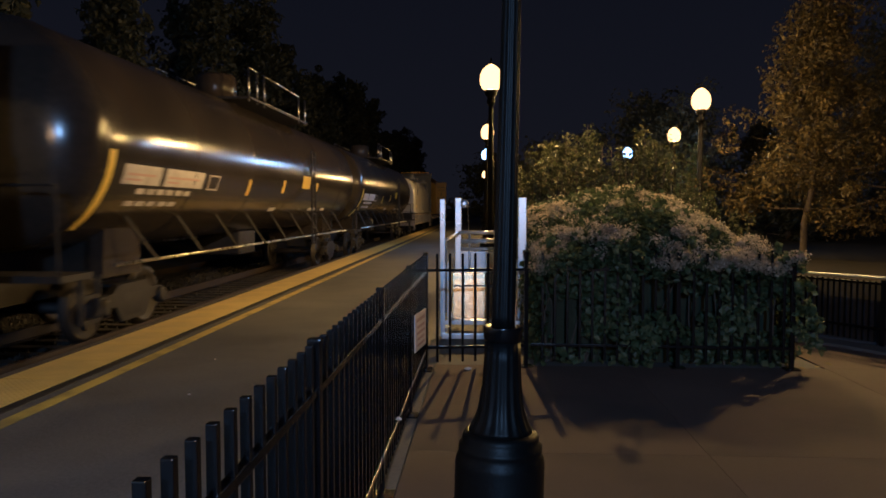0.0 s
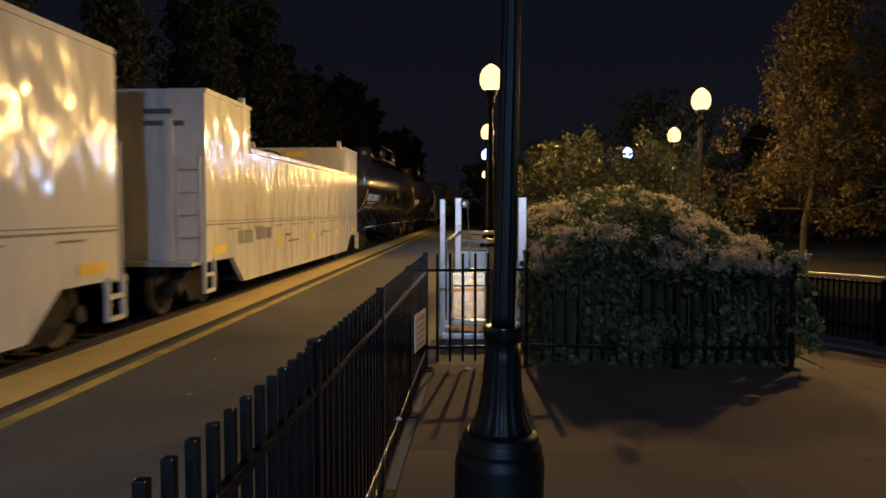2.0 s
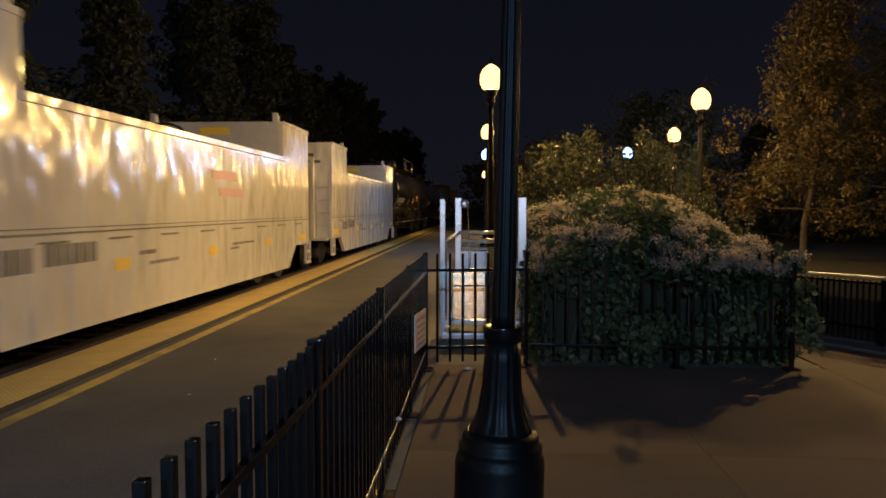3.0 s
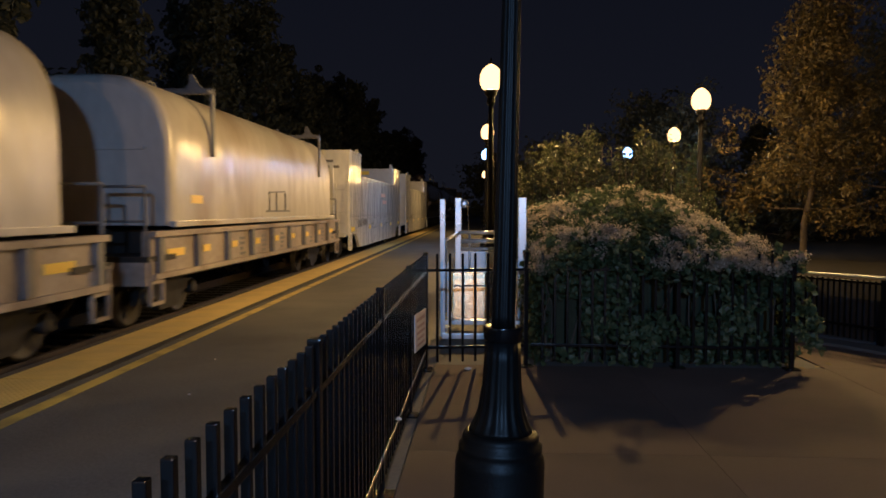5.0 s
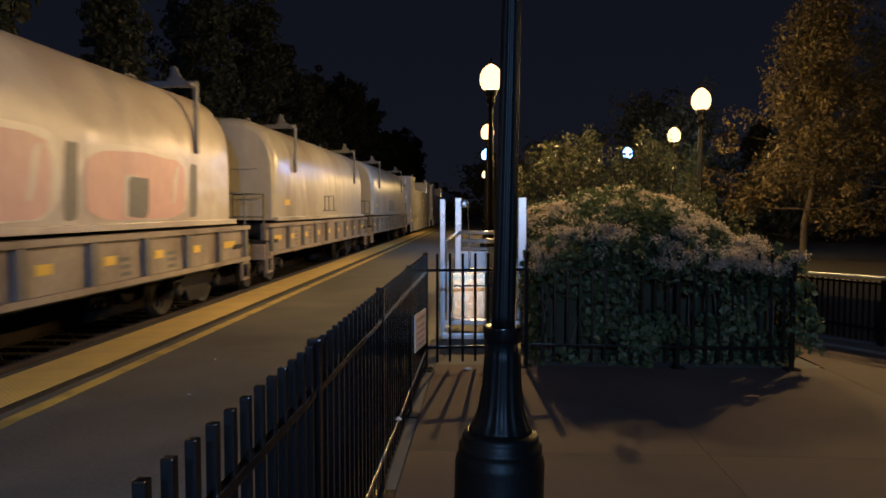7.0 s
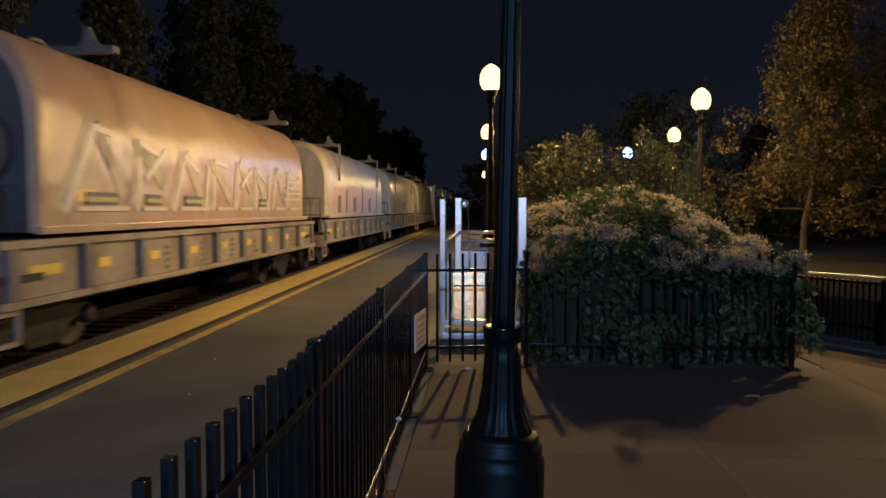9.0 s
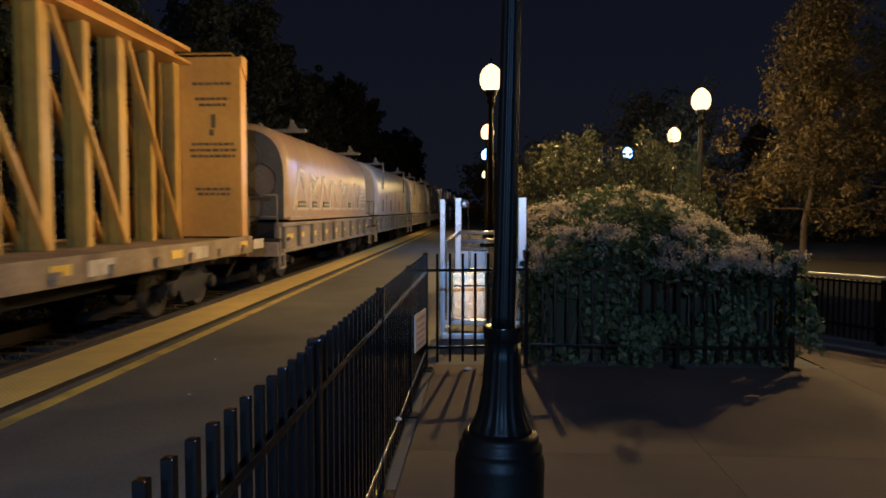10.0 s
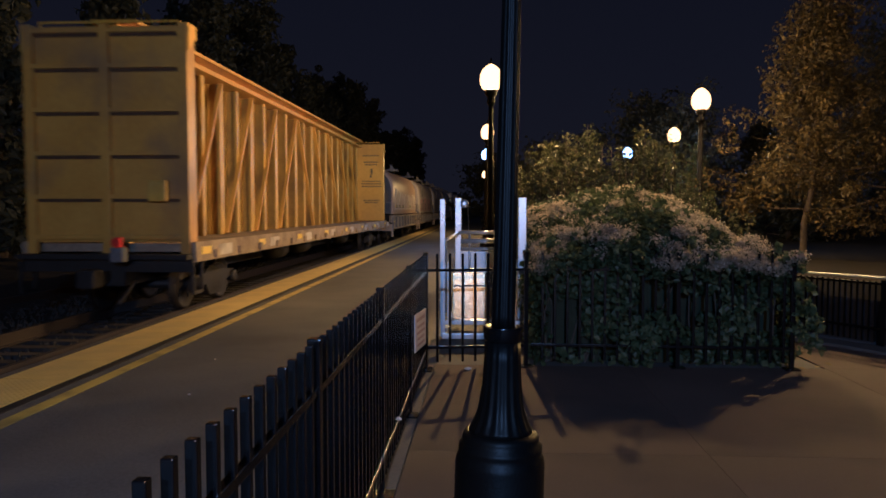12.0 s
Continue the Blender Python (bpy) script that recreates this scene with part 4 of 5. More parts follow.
def tank_car(u_near):
    """Black tank car. y = 0: the rear head's seam."""
    L, R, C = 17.2, 1.53, 2.78
    car = thing("tank_car", pose(0, 0, 0), "glossy black tank car with top platform and pale markings", "railway car", "freight train cars")
    prof = []
    for k in range(9):
        a = k / 8 * math.pi / 2
        prof.append((max(0.01, R * math.sin(a)), -0.62 * math.cos(a)))
    prof += [(R, L * i / 12) for i in range(1, 12)]
    for k in range(8, -1, -1):
        a = k / 8 * math.pi / 2
        prof.append((max(0.01, R * math.sin(a)), L + 0.62 * math.cos(a)))
    tank = part("tank", lathe(B(), prof, 72, "y", centre=(0, 0, C)), M_TANK, car)
    for y in (0.02, 3.0, 6.0, 9.0, 12.0, 15.0, L - 0.05):
        part("weld_band", lathe(B(), [(R, y), (R + 0.006, y + 0.01), (R + 0.006, y + 0.04), (R, y + 0.05)], 72, "y", centre=(0, 0, C)), M_TANK, tank)

    def on_tank(y0, y1, z0, z1, mat, name, lift=0.005):
        bm = B()
        m = 6
        rows = []
        for i in range(m + 1):
            z = z0 + (z1 - z0) * i / m
            x = math.sqrt(max(0.01, (R + lift) ** 2 - (z - C) ** 2))
            rows.append([bm.verts.new((x, y0, z)), bm.verts.new((x, y1, z))])
        for p, q in zip(rows, rows[1:]):
            f = bm.faces.new((p[0], p[1], q[1], q[0]))
            f.smooth = True
        part(name, bm, mat, tank)
    on_tank(0.12, 0.28, 1.55, 2.60, M_REFLECT, "reflective_stripe")
    # pale placards with faint print, rows of small marks, a yellow placard
    for y0, y1 in ((0.58, 1.74), (1.88, 3.40)):
        on_tank(y0, y1, 2.17, 2.44, M_PLACARD, "placard")
        on_tank(y0 + 0.12, y1 - 0.2, 2.29, 2.325, M_SIGNINK, "marking", 0.008)
        on_tank(y0 + 0.1, y0 + 0.55, 2.22, 2.25, M_SIGNINK, "marking", 0.008)
    for y0, y1 in ((3.62, 3.67), (4.08, 4.13)):
        on_tank(y0, y1, 2.16, 2.42, M_PALEINK, "marking")
    for z in (2.16, 2.395):
        on_tank(3.67, 4.08, z, z + 0.025, M_PALEINK, "marking")
    for k in range(6):
        on_tank(1.10 + 0.33 * k, 1.35 + 0.33 * k, 2.04, 2.12, M_PALEINK, "marking")
    for k in range(5):
        on_tank(0.92 + 0.36 * k, 1.20 + 0.36 * k, 1.87, 1.94, M_PALEINK, "marking")
    on_tank(5.80, 5.95, 2.10, 2.42, M_REFLECT, "marking")
    on_tank(8.3, 8.5, 2.2, 2.5, M_REFLECT, "marking")
    on_tank(10.1, 10.9, 2.36, 2.69, M_REFLECT, "placard")
    on_tank(11.6, 11.85, 2.3, 2.55, M_REFLECT, "marking")
    for y in (8.0, 11.8, 12.2, 13.4):
        on_tank(y, y + 0.5, 1.78, 1.86, M_PALEINK, "marking")
    # top fittings
    part("valve_housing", lathe(B(), [(0.46, C + R - 0.08), (0.46, C + R + 0.55), (0.40, C + R + 0.62), (0.05, C + R + 0.66)], 24, "z", centre=(0, L / 2 - 0.6, 0)), M_TANK, car)
    part("manway", lathe(B(), [(0.34, C + R - 0.08), (0.34, C + R + 0.22), (0.38, C + R + 0.25), (0.30, C + R + 0.32), (0.02, C + R + 0.34)], 20, "z", centre=(0, L / 2 + 0.7, 0)), M_TANK, car)
    part("walkway", box(B(), -1.1, 1.1, 7.1, 12.3, C + R - 0.05, C + R), M_IRON, car)
    for s in (-1, 1):
        bm = B()
        y0, y1, z0 = 7.75, 12.2, C + R
        for y in (7.15, y0, 8.3, 11.5, y1):
            tube(bm, (s * 1.05, y, z0 - 0.1), (s * 1.05, y, z0 + 0.64), 0.024, seg=8)
        for z in (z0 + 0.02, z0 + 0.64):
            tube(bm, (s * 1.05, 8.3, z), (s * 1.05, 11.5, z), 0.024, seg=8)
        tube(bm, (s * 1.05, 7.15, z0 + 0.64), (s * 1.05, y0, z0 + 0.64), 0.024, seg=8)
        part("guard_rail", bm, M_CHROME, car)
        bm = ladder(B(), s * 1.62, L / 2 + 2.2, 0.9, C + 0.6, 0.4, "y")
        part("ladder", bm, M_IRON, car)
        # side rail with braces from the tank
        bm = tube(B(), (s * 1.36, 0.5, 1.08), (s * 1.36, L - 0.5, 1.08), 0.028, seg=8)
        part("running_rail", bm, M_CHROME, car)
        for k in range(9):
            y = 1.4 + k * (L - 2.8) / 8
            part("brace", bar(B(), (s * 1.36, y + 0.35, 1.08), (s * 1.10, y - 0.1, 1.72), 0.03, 0.05), M_IRON, car)
        for y in (-0.55, L + 0.15):
            bm = B()
            for q in (0, 0.4):
                bar(bm, (s * 1.45, y + q, 1.0), (s * 1.45, y + q, 0.42), 0.05, 0.04)
            for z in (0.44, 0.75):
                bar(bm, (s * 1.45, y, z), (s * 1.45, y + 0.4, z), 0.05, 0.05)
            part("step", bm, M_IRON, car)
    for y in (1.6, L - 1.6):
        part("saddle", slab(B(), [(y - 0.6, 0.85), (y + 0.6, 0.85), (y + 0.5, 1.7), (y - 0.5, 1.7)], -0.9, 0.9), M_TANK, car)
        add_truck(car, y)
    for y, d in ((-0.7, -1), (L + 0.7, 1)):
        part("end_platform", box(B(), -1.5, 1.5, y - 0.35, y + 0.35, 0.98, 1.06), M_IRON, car)
        bm = B()
        for x in (-1.45, -0.5, 0.5, 1.45):
            tube(bm, (x, y + d * 0.3, 1.06), (x, y + d * 0.3, 2.1), 0.02, seg=6)
        tube(bm, (-1.45, y + d * 0.3, 2.1), (1.45, y + d * 0.3, 2.1), 0.02, seg=6)
        part("handrail", bm, M_IRON, car)
        part("stub_sill", box(B(), -0.3, 0.3, min(y - d * 2.8, y + d * 0.3), max(y - d * 2.8, y + d * 0.3), 0.6, 0.95), M_IRON, car)
        add_coupler(car, y + d * 0.2, d)
    bm = box(B(), -0.5, 0.5, L / 2 - 0.6, L / 2 + 0.6, 0.75, 1.3, 0.05)
    part("outlet", bm, M_IRON, car)
    ROLLING.append((car, u_near))
    return car


centre_beam(-109.65)
coil_car(-83.45, M_HOODD, M_ENDD, 4, "coil car with faded red hood covered in sprayed paint")
coil_car(-68.76, M_HOODC, M_HOODC, 3, "coil car with pale hood and pink sprayed shapes")
coil_car(-54.05, M_HOODA, M_HOODA, 2, "coil car with pale grey weathered hood")
coil_car(-39.40, M_HOODA, M_HOODA, 1, "coil car with pale grey dented hood")
white_gondola(-25.40, 2)
white_gondola(-7.95, 1)
first_tank = tank_car(9.25)
second = copy_thing(first_tank, pose(0, 0, 0))
ROLLING.append((second, 28.6))
coil_car(49.6, M_HOODA, M_HOODA, 2, "coil car with dusty cream hood")
centre_beam(64.2, tail=False)


# ---------------------------------------------------------------- street lamps
def lamp_post(name_label, m, lit=None, near=False, material=None):
    post = thing("street_lamp", m, name_label, "street lamp", "station lamps")
    seg = 96 if near else 32
    prof = [(0.250, 0.0), (0.250, 0.04), (0.243, 0.06), (0.243, 0.26), (0.235, 0.30), (0.222, 0.315), (0.228, 0.335), (0.226, 0.36), (0.205, 0.375), (0.208, 0.40), (0.200, 0.42), (0.180, 0.435)]
    part("base", lathe(B(), prof, 48), M_POLE, post)
    prof = [(0.176, 0.43, 0), (0.166, 0.455, 1), (0.148, 0.49, 1), (0.130, 0.54, 1), (0.117, 0.61, 1), (0.107, 0.70, 1), (0.101, 0.82, 1), (0.096, 0.92, 0)]
    part("fluted_skirt", lathe(B(), prof, seg, flute=16, depth=0.055), M_POLE, post)
    prof = [(0.090, 0.91), (0.100, 0.93), (0.105, 0.955), (0.106, 0.988), (0.1055, 0.999), (0.105, 1.0), (0.104, 1.0005), (0.066, 1.001)]
    part("collar", lathe(B(), prof, 48), M_BLACK, post)
    prof = [(0.066, 0.99, 0), (0.065, 1.06, 1), (0.046, 3.30, 1), (0.042, 3.42, 0)]
    part("shaft", lathe(B(), prof, seg, flute=12, depth=0.11), M_POLE, post)
    prof = [(0.045, 3.40), (0.07, 3.46), (0.075, 3.50), (0.055, 3.54), (0.10, 3.60), (0.12, 3.66), (0.105, 3.68)]
    part("fitter", lathe(B(), prof, 24), M_POLE, post)
    prof = [(0.10, 3.67), (0.155, 3.71), (0.187, 3.78), (0.195, 3.87), (0.180, 3.96), (0.135, 4.04), (0.08, 4.09), (0.03, 4.12)]
    mat = material or (M_WARMGLOW if lit else M_UNLIT)
    if lit:
        o = new("bulb", lit)
        o.parent = post
        o.location = (0, 0, 3.88)
    part("globe", lathe(B(), prof, 24), mat, post, "glowing acorn globe" if lit else "unlit acorn globe")
    prof = [(0.035, 4.11), (0.04, 4.13), (0.012, 4.16), (0.02, 4.19), (0.004, 4.23)]
    part("finial", lathe(B(), prof, 12), M_POLE, post)
    return post


lamp_post("black fluted lamp post with wide base, unlit, beside the fence", pose(0.092, 4.0, 0, 0, 1.2, 0), near=True)
lit_lamp = lamp_post("black lamp post with a glowing amber globe", pose(0.14, 13.04, 0), WARM_BULB)
for x, y in ((0.14, 22.12), (0.14, 49.2), (4.5, 15.8), (5.84, 23.3), (6.9, 12.2)):
    copy_thing(lit_lamp, pose(x, y, 0))
white_lamp = lamp_post("black lamp post with a glowing white globe", pose(0.14, 31.3, 0), COOL_BULB, material=M_COOLGLOW)
copy_thing(white_lamp, pose(5.85, 30.7, 0))
lamp_post("black lamp post with a bright white globe", pose(0.14, -5.05, 0), FLOOD_BULB, material=M_COOLGLOW)
lamp_post("black lamp post with a bright amber globe", pose(0.14, -14.1, 0), AMBER_BULB)


# ---------------------------------------------------------------- fences
PICKET = mesh_of(box(B(), -0.0125, 0.0125, -0.0125, 0.0125, 0.07, 1.178, 0.003), "picket", M_BLACK)


def post_mesh():
    bm = box(B(), -0.021, 0.021, -0.021, 0.021, 0.0, 1.17, 0.003)
    box(bm, -0.025, 0.025, -0.025, 0.025, 1.165, 1.19, 0.008)
    box(bm, -0.07, 0.07, -0.07, 0.07, 0.0, 0.012)
    return mesh_of(bm, "post", M_BLACK)


POST = post_mesh()


def fence(a, b, posts, spacing, label, high=1.178, first=0.06):
    """Black steel picket fence between two ground points; posts given as metres along it."""
    a, b = Vector((*a, 0)), Vector((*b, 0))
    d = b - a
    L = d.length
    rz = math.atan2(d.y, d.x)
    f = thing("fence", Matrix.Translation(a) @ Matrix.Rotation(rz, 4, "Z"), label, "fence", "station fences")
    low = high < 1
    post = mesh_of(box(B(), -0.021, 0.021, -0.021, 0.021, 0.0, high, 0.003), "post", M_BLACK) if low else POST
    picket = mesh_of(box(B(), -0.010, 0.010, -0.010, 0.010, 0.06, high - 0.02, 0.002), "picket", M_BLACK) if low else PICKET
    for z in (0.22, high - 0.05 if low else 1.008):
        part("rail", box(B(), 0, L, -0.0145, 0.0145, z - 0.014, z + 0.014, 0.003), M_BLACK, f)
    for p in posts:
        o = new("post", post)
        o.parent = f
        o.location = (p, 0, 0)
    k = 0
    while True:
        x = first + k * spacing
        if x > L - 0.03:
            break
        k += 1
        if any(abs(x - p) < 0.045 for p in posts):
            continue
        o = new("picket", picket)
        o.parent = f
        o.location = (x, 0, 0)
    return f


fence((-0.57, -1.0), (-0.57, 7.46), [0.22 + 1.64 * k for k in range(6)], 0.1105, "black steel picket fence along the platform", first=0.101)
fence((-0.57, 7.50), (0.46, 7.70), [0.0, 1.04], 0.131, "short black picket fence before the lift", first=0.115)
fence((0.50, 7.74), (3.14, 7.66), [1.50, 2.63], 0.1275, "black picket fence overgrown by a vine hedge", first=0.124)
fence((3.16, 7.70), (3.05, 11.0), [3.3], 0.131, "black picket fence behind the hedge corner")

# ramp beyond the hedge: it runs slantwise, with fence, wall, edge strip and handrail side by side
RAMP = Matrix.Translation((3.72, 10.45, 0)) @ Matrix.Rotation(math.radians(-58.0), 4, "Z")
ra, rb = RAMP @ Vector((0, 0, 0)), RAMP @ Vector((5.4, 0, 0))
fence(ra.xy, rb.xy, [0.0, 1.8, 3.6, 5.4], 0.075, "dark close-set picket fence beside the ramp", high=0.80)
for name, bm, mat, label, cat in (
        ("ramp_kerb", box(B(), -0.2, 5.6, -0.40, -0.06, -0.02, 0.035, 0.012), M_COPING, "grey concrete edge of the ramp", "kerb"),
        ("ramp_wall", box(B(), -0.1, 6.5, 0.14, 0.32, -0.03, 0.74, 0.01), M_DARKWALL, "low dark wall behind the ramp fence", "wall")):
    bm.transform(RAMP)
    tagged(part(name, bm, mat), label, cat, kind="structure")
hr = thing("handrail", RAMP, "pale metal handrail above the ramp fence", "handrail")
part("grip", tube(B(), (0.2, -0.05, 0.815), (5.4, -0.05, 0.87), 0.016, seg=10), M_ALUDK, hr)
for x in (0.5, 2.3, 4.1):
    part("upright", tube(B(), (x, -0.05, 0.03), (x, -0.05, 0.82 + 0.01 * x), 0.018, seg=10), M_BLACK, hr)

sg = thing("notice_sign", look((-0.520, 6.22, 0.612), (-1.5, 6.34, 0.612)), "small pale notice on the platform fence", "sign")
part("plate", box(B(), -0.22, 0.22, -0.155, 0.155, -0.004, 0.004, 0.002), M_SIGN, sg)
for z, w, h in ((0.10, 0.34, 0.03), (0.04, 0.28, 0.022), (-0.01, 0.32, 0.022), (-0.06, 0.25, 0.022), (-0.11, 0.3, 0.02)):
    part("text_bar", box(B(), -w / 2, w / 2, z - h / 2, z + h / 2, 0.0045, 0.006), M_SIGNINK, sg)


# ---------------------------------------------------------------- wheelchair lift
def build_lift():
    lf = thing("wheelchair_lift", pose(0, 0, 0), "portable aluminium wheelchair lift with open platform", "lift")
    for x, y, h, w in ((-0.49, 9.2, 1.75, 0.065), (-0.33, 10.2, 1.78, 0.085), (0.49, 9.25, 1.77, 0.10), (0.40, 10.2, 1.72, 0.06)):
        bm = box(B(), x - w / 2, x + w / 2, y - 0.035, y + 0.035, 0.05, h, 0.006)
        box(bm, x - w / 2 + 0.012, x + w / 2 - 0.012, y - 0.042, y - 0.034, 0.1, h - 0.03)
        part("mast", bm, M_ALU, lf)
    part("pulley", lathe(B(), [(0.015, -0.02), (0.06, -0.02), (0.05, 0.0), (0.06, 0.02), (0.015, 0.02)], 20, "y", centre=(-0.25, 10.18, 1.70)), M_ALU, lf)
    part("cable", tube(B(), (-0.20, 10.16, 1.68), (-0.185, 10.16, 1.25), 0.006, seg=6), M_CHROME, lf)
    bm = tube(B(), (-0.46, 9.22, 1.24), (-0.32, 10.15, 1.31), 0.022, seg=8)
    tube(bm, (-0.46, 9.22, 0.35), (-0.46, 9.22, 1.24), 0.022, seg=8)
    tube(bm, (-0.32, 10.12, 1.31), (0.42, 10.12, 1.31), 0.026, seg=8)
    part("guard_rail", bm, M_ALU, lf)
    for z, h in ((1.22, 0.055), (1.11, 0.04)):
        part("cross_bar", tube(B(), (-0.29, 9.92, z - 0.3 * h), (0.46, 9.92, z - 0.3 * h), h * 0.6, seg=14), M_ALU, lf)
    for x in (-0.17, 0.36):
        part("stanchion", tube(B(), (x, 9.92, 0.6), (x, 9.92, 1.3), 0.016, seg=8), M_ALU, lf)
    part("back_panel", box(B(), -0.30, 0.44, 10.0, 10.02, 0.78, 1.06), M_ALUDK, lf)
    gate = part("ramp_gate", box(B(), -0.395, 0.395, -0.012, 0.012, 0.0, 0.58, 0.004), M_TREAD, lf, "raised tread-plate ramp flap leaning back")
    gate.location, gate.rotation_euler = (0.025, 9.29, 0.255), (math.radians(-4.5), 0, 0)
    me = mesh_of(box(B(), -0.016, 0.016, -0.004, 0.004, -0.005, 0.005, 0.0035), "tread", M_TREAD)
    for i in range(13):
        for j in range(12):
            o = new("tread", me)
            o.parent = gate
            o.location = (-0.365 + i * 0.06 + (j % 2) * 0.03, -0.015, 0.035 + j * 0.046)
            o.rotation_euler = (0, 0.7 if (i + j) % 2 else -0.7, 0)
    part("gate_bar", box(B(), -0.39, 0.39, -0.022, -0.0125, 0.405, 0.425), M_RIB, gate)
    part("side_panel", box(B(), -0.44, -0.42, 9.32, 10.1, 0.24, 0.95), M_ALUDK, lf)
    part("side_panel", box(B(), 0.44, 0.46, 9.32, 10.1, 0.24, 0.95), M_ALUDK, lf)
    part("deck", box(B(), -0.42, 0.44, 9.3, 10.1, 0.20, 0.235), M_ALU, lf)
    bm = box(B(), -0.50, 0.52, 9.16, 9.22, 0.20, 0.25)
    box(bm, -0.50, 0.52, 9.16, 9.22, 0.02, 0.09, 0.008)
    part("base_frame", bm, M_ALU, lf)
    for x in (-0.47, 0.48):
        part("base_rail", box(B(), x - 0.03, x + 0.03, 9.22, 10.3, 0.02, 0.09, 0.006), M_ALU, lf)
        part("caster", lathe(B(), [(0.02, x - 0.02), (0.05, x - 0.02), (0.05, x + 0.02), (0.02, x + 0.02)], 14, "x", centre=(0, 10.25, 0.05)), M_BLACK, lf)
    return lf


build_lift()


def scrap(x, y, z, size, turn, label):
    """Crumpled white bit, for paper and for painted glints: a bent fan of faces."""
    r = random.Random(int(1000 * (x + 10) + y))
    rim = [(size * r.uniform(0.6, 1.1) * math.cos(a * 1.05 + turn), size * r.uniform(0.5, 0.9) * math.sin(a * 1.05 + turn), size * r.uniform(0.05, 0.5)) for a in range(6)]
    bm = B()
    vs = [bm.verts.new((x, y, z + size * 0.75))] + [bm.verts.new((x + a, y + b, z + c)) for a, b, c in rim]
    low = bm.verts.new((x, y, z))
    for k in range(6):
        bm.faces.new((vs[0], vs[1 + k], vs[1 + (k + 1) % 6]))
        bm.faces.new((low, vs[1 + (k + 1) % 6], vs[1 + k]))
    tagged(part("paper_scrap", bm, M_SPRAYW), label, "litter")


scrap(-0.144, 7.46, 0.0, 0.05, 0.3, "crumpled white scrap on the walkway")
# the next three are lens glints of the lamps, put in as white bits
scrap(-2.56, 6.33, 0.0, 0.022, 1.0, "tiny white bit standing in for a glint over the platform")
scrap(-2.88, 7.85, 0.0, 0.02, 2.0, "tiny white bit standing in for a glint over the platform")
scrap(-0.545, 4.83, 0.239, 0.03, 0.7, "white bit standing in for a glint at the fence rail")
for lx, ly, lt in ((3.42, 8.75, 0.2), (3.55, 8.55, 1.3), (3.25, 7.72, 2.2), (3.45, 7.80, 0.9), (3.62, 7.95, 1.9), (3.38, 8.2, 2.7)):
    c, q = math.cos(lt) * 0.06, math.sin(lt) * 0.06
    bm = B()
    vs = [bm.verts.new(p) for p in ((lx - c, ly - q, 0.003), (lx + q * 0.5, ly - c * 0.5, 0.016), (lx + c, ly + q, 0.006), (lx - q * 0.5, ly + c * 0.5, 0.014))]
    bm.faces.new((vs[0], vs[1], vs[2]))
    bm.faces.new((vs[0], vs[2], vs[3]))
    tagged(part("fallen_leaf", bm, M_AUTUMN), "dry ochre leaf fallen on the walkway", "leaf", "fallen leaves")


# ---------------------------------------------------------------- plants
def leaf_cloud(points, normals, size, rng, droop=0.3, aspect=0.55):
    """Leaves (two triangles folded on the midrib) at points, facing roughly along the normals."""
    n = len(points)
    nr = normals + rng.normal(0, 0.55, (n, 3))
    nr /= np.linalg.norm(nr, axis=1)[:, None]
    t = np.cross(nr, rng.normal(0, 1, (n, 3)) + np.array([0, 0, droop]))
    t /= np.linalg.norm(t, axis=1)[:, None] + 1e-9
    b = np.cross(nr, t)
    s = size * rng.uniform(0.6, 1.35, n)[:, None]
    p0 = points - t * s * 0.5
    p1 = points + b * s * aspect * 0.5 + nr * s * 0.12
    p2 = points + t * s * 0.5
    p3 = points - b * s * aspect * 0.5 + nr * s * 0.12
    v = np.stack([p0, p1, p2, p3], 1).reshape(-1, 3)
    i = 4 * np.arange(n)[:, None]
    f = np.concatenate([i + np.array([[0, 1, 2]]), i + np.array([[0, 2, 3]])], 1).reshape(-1, 3)
    return v, f


def clumps(centres, radii, per, rng, squash=0.8):
    """Points and outward normals spread through the shells of many small clumps."""
    n = len(centres)
    d = rng.normal(0, 1, (n, per, 3))
    d /= np.linalg.norm(d, axis=2)[:, :, None]
    r = radii[:, None, None] * rng.uniform(0.35, 1.0, (n, per, 1)) ** 0.6
    p = centres[:, None] + d * r * np.array([1, 1, squash])
    return p.reshape(-1, 3), d.reshape(-1, 3)


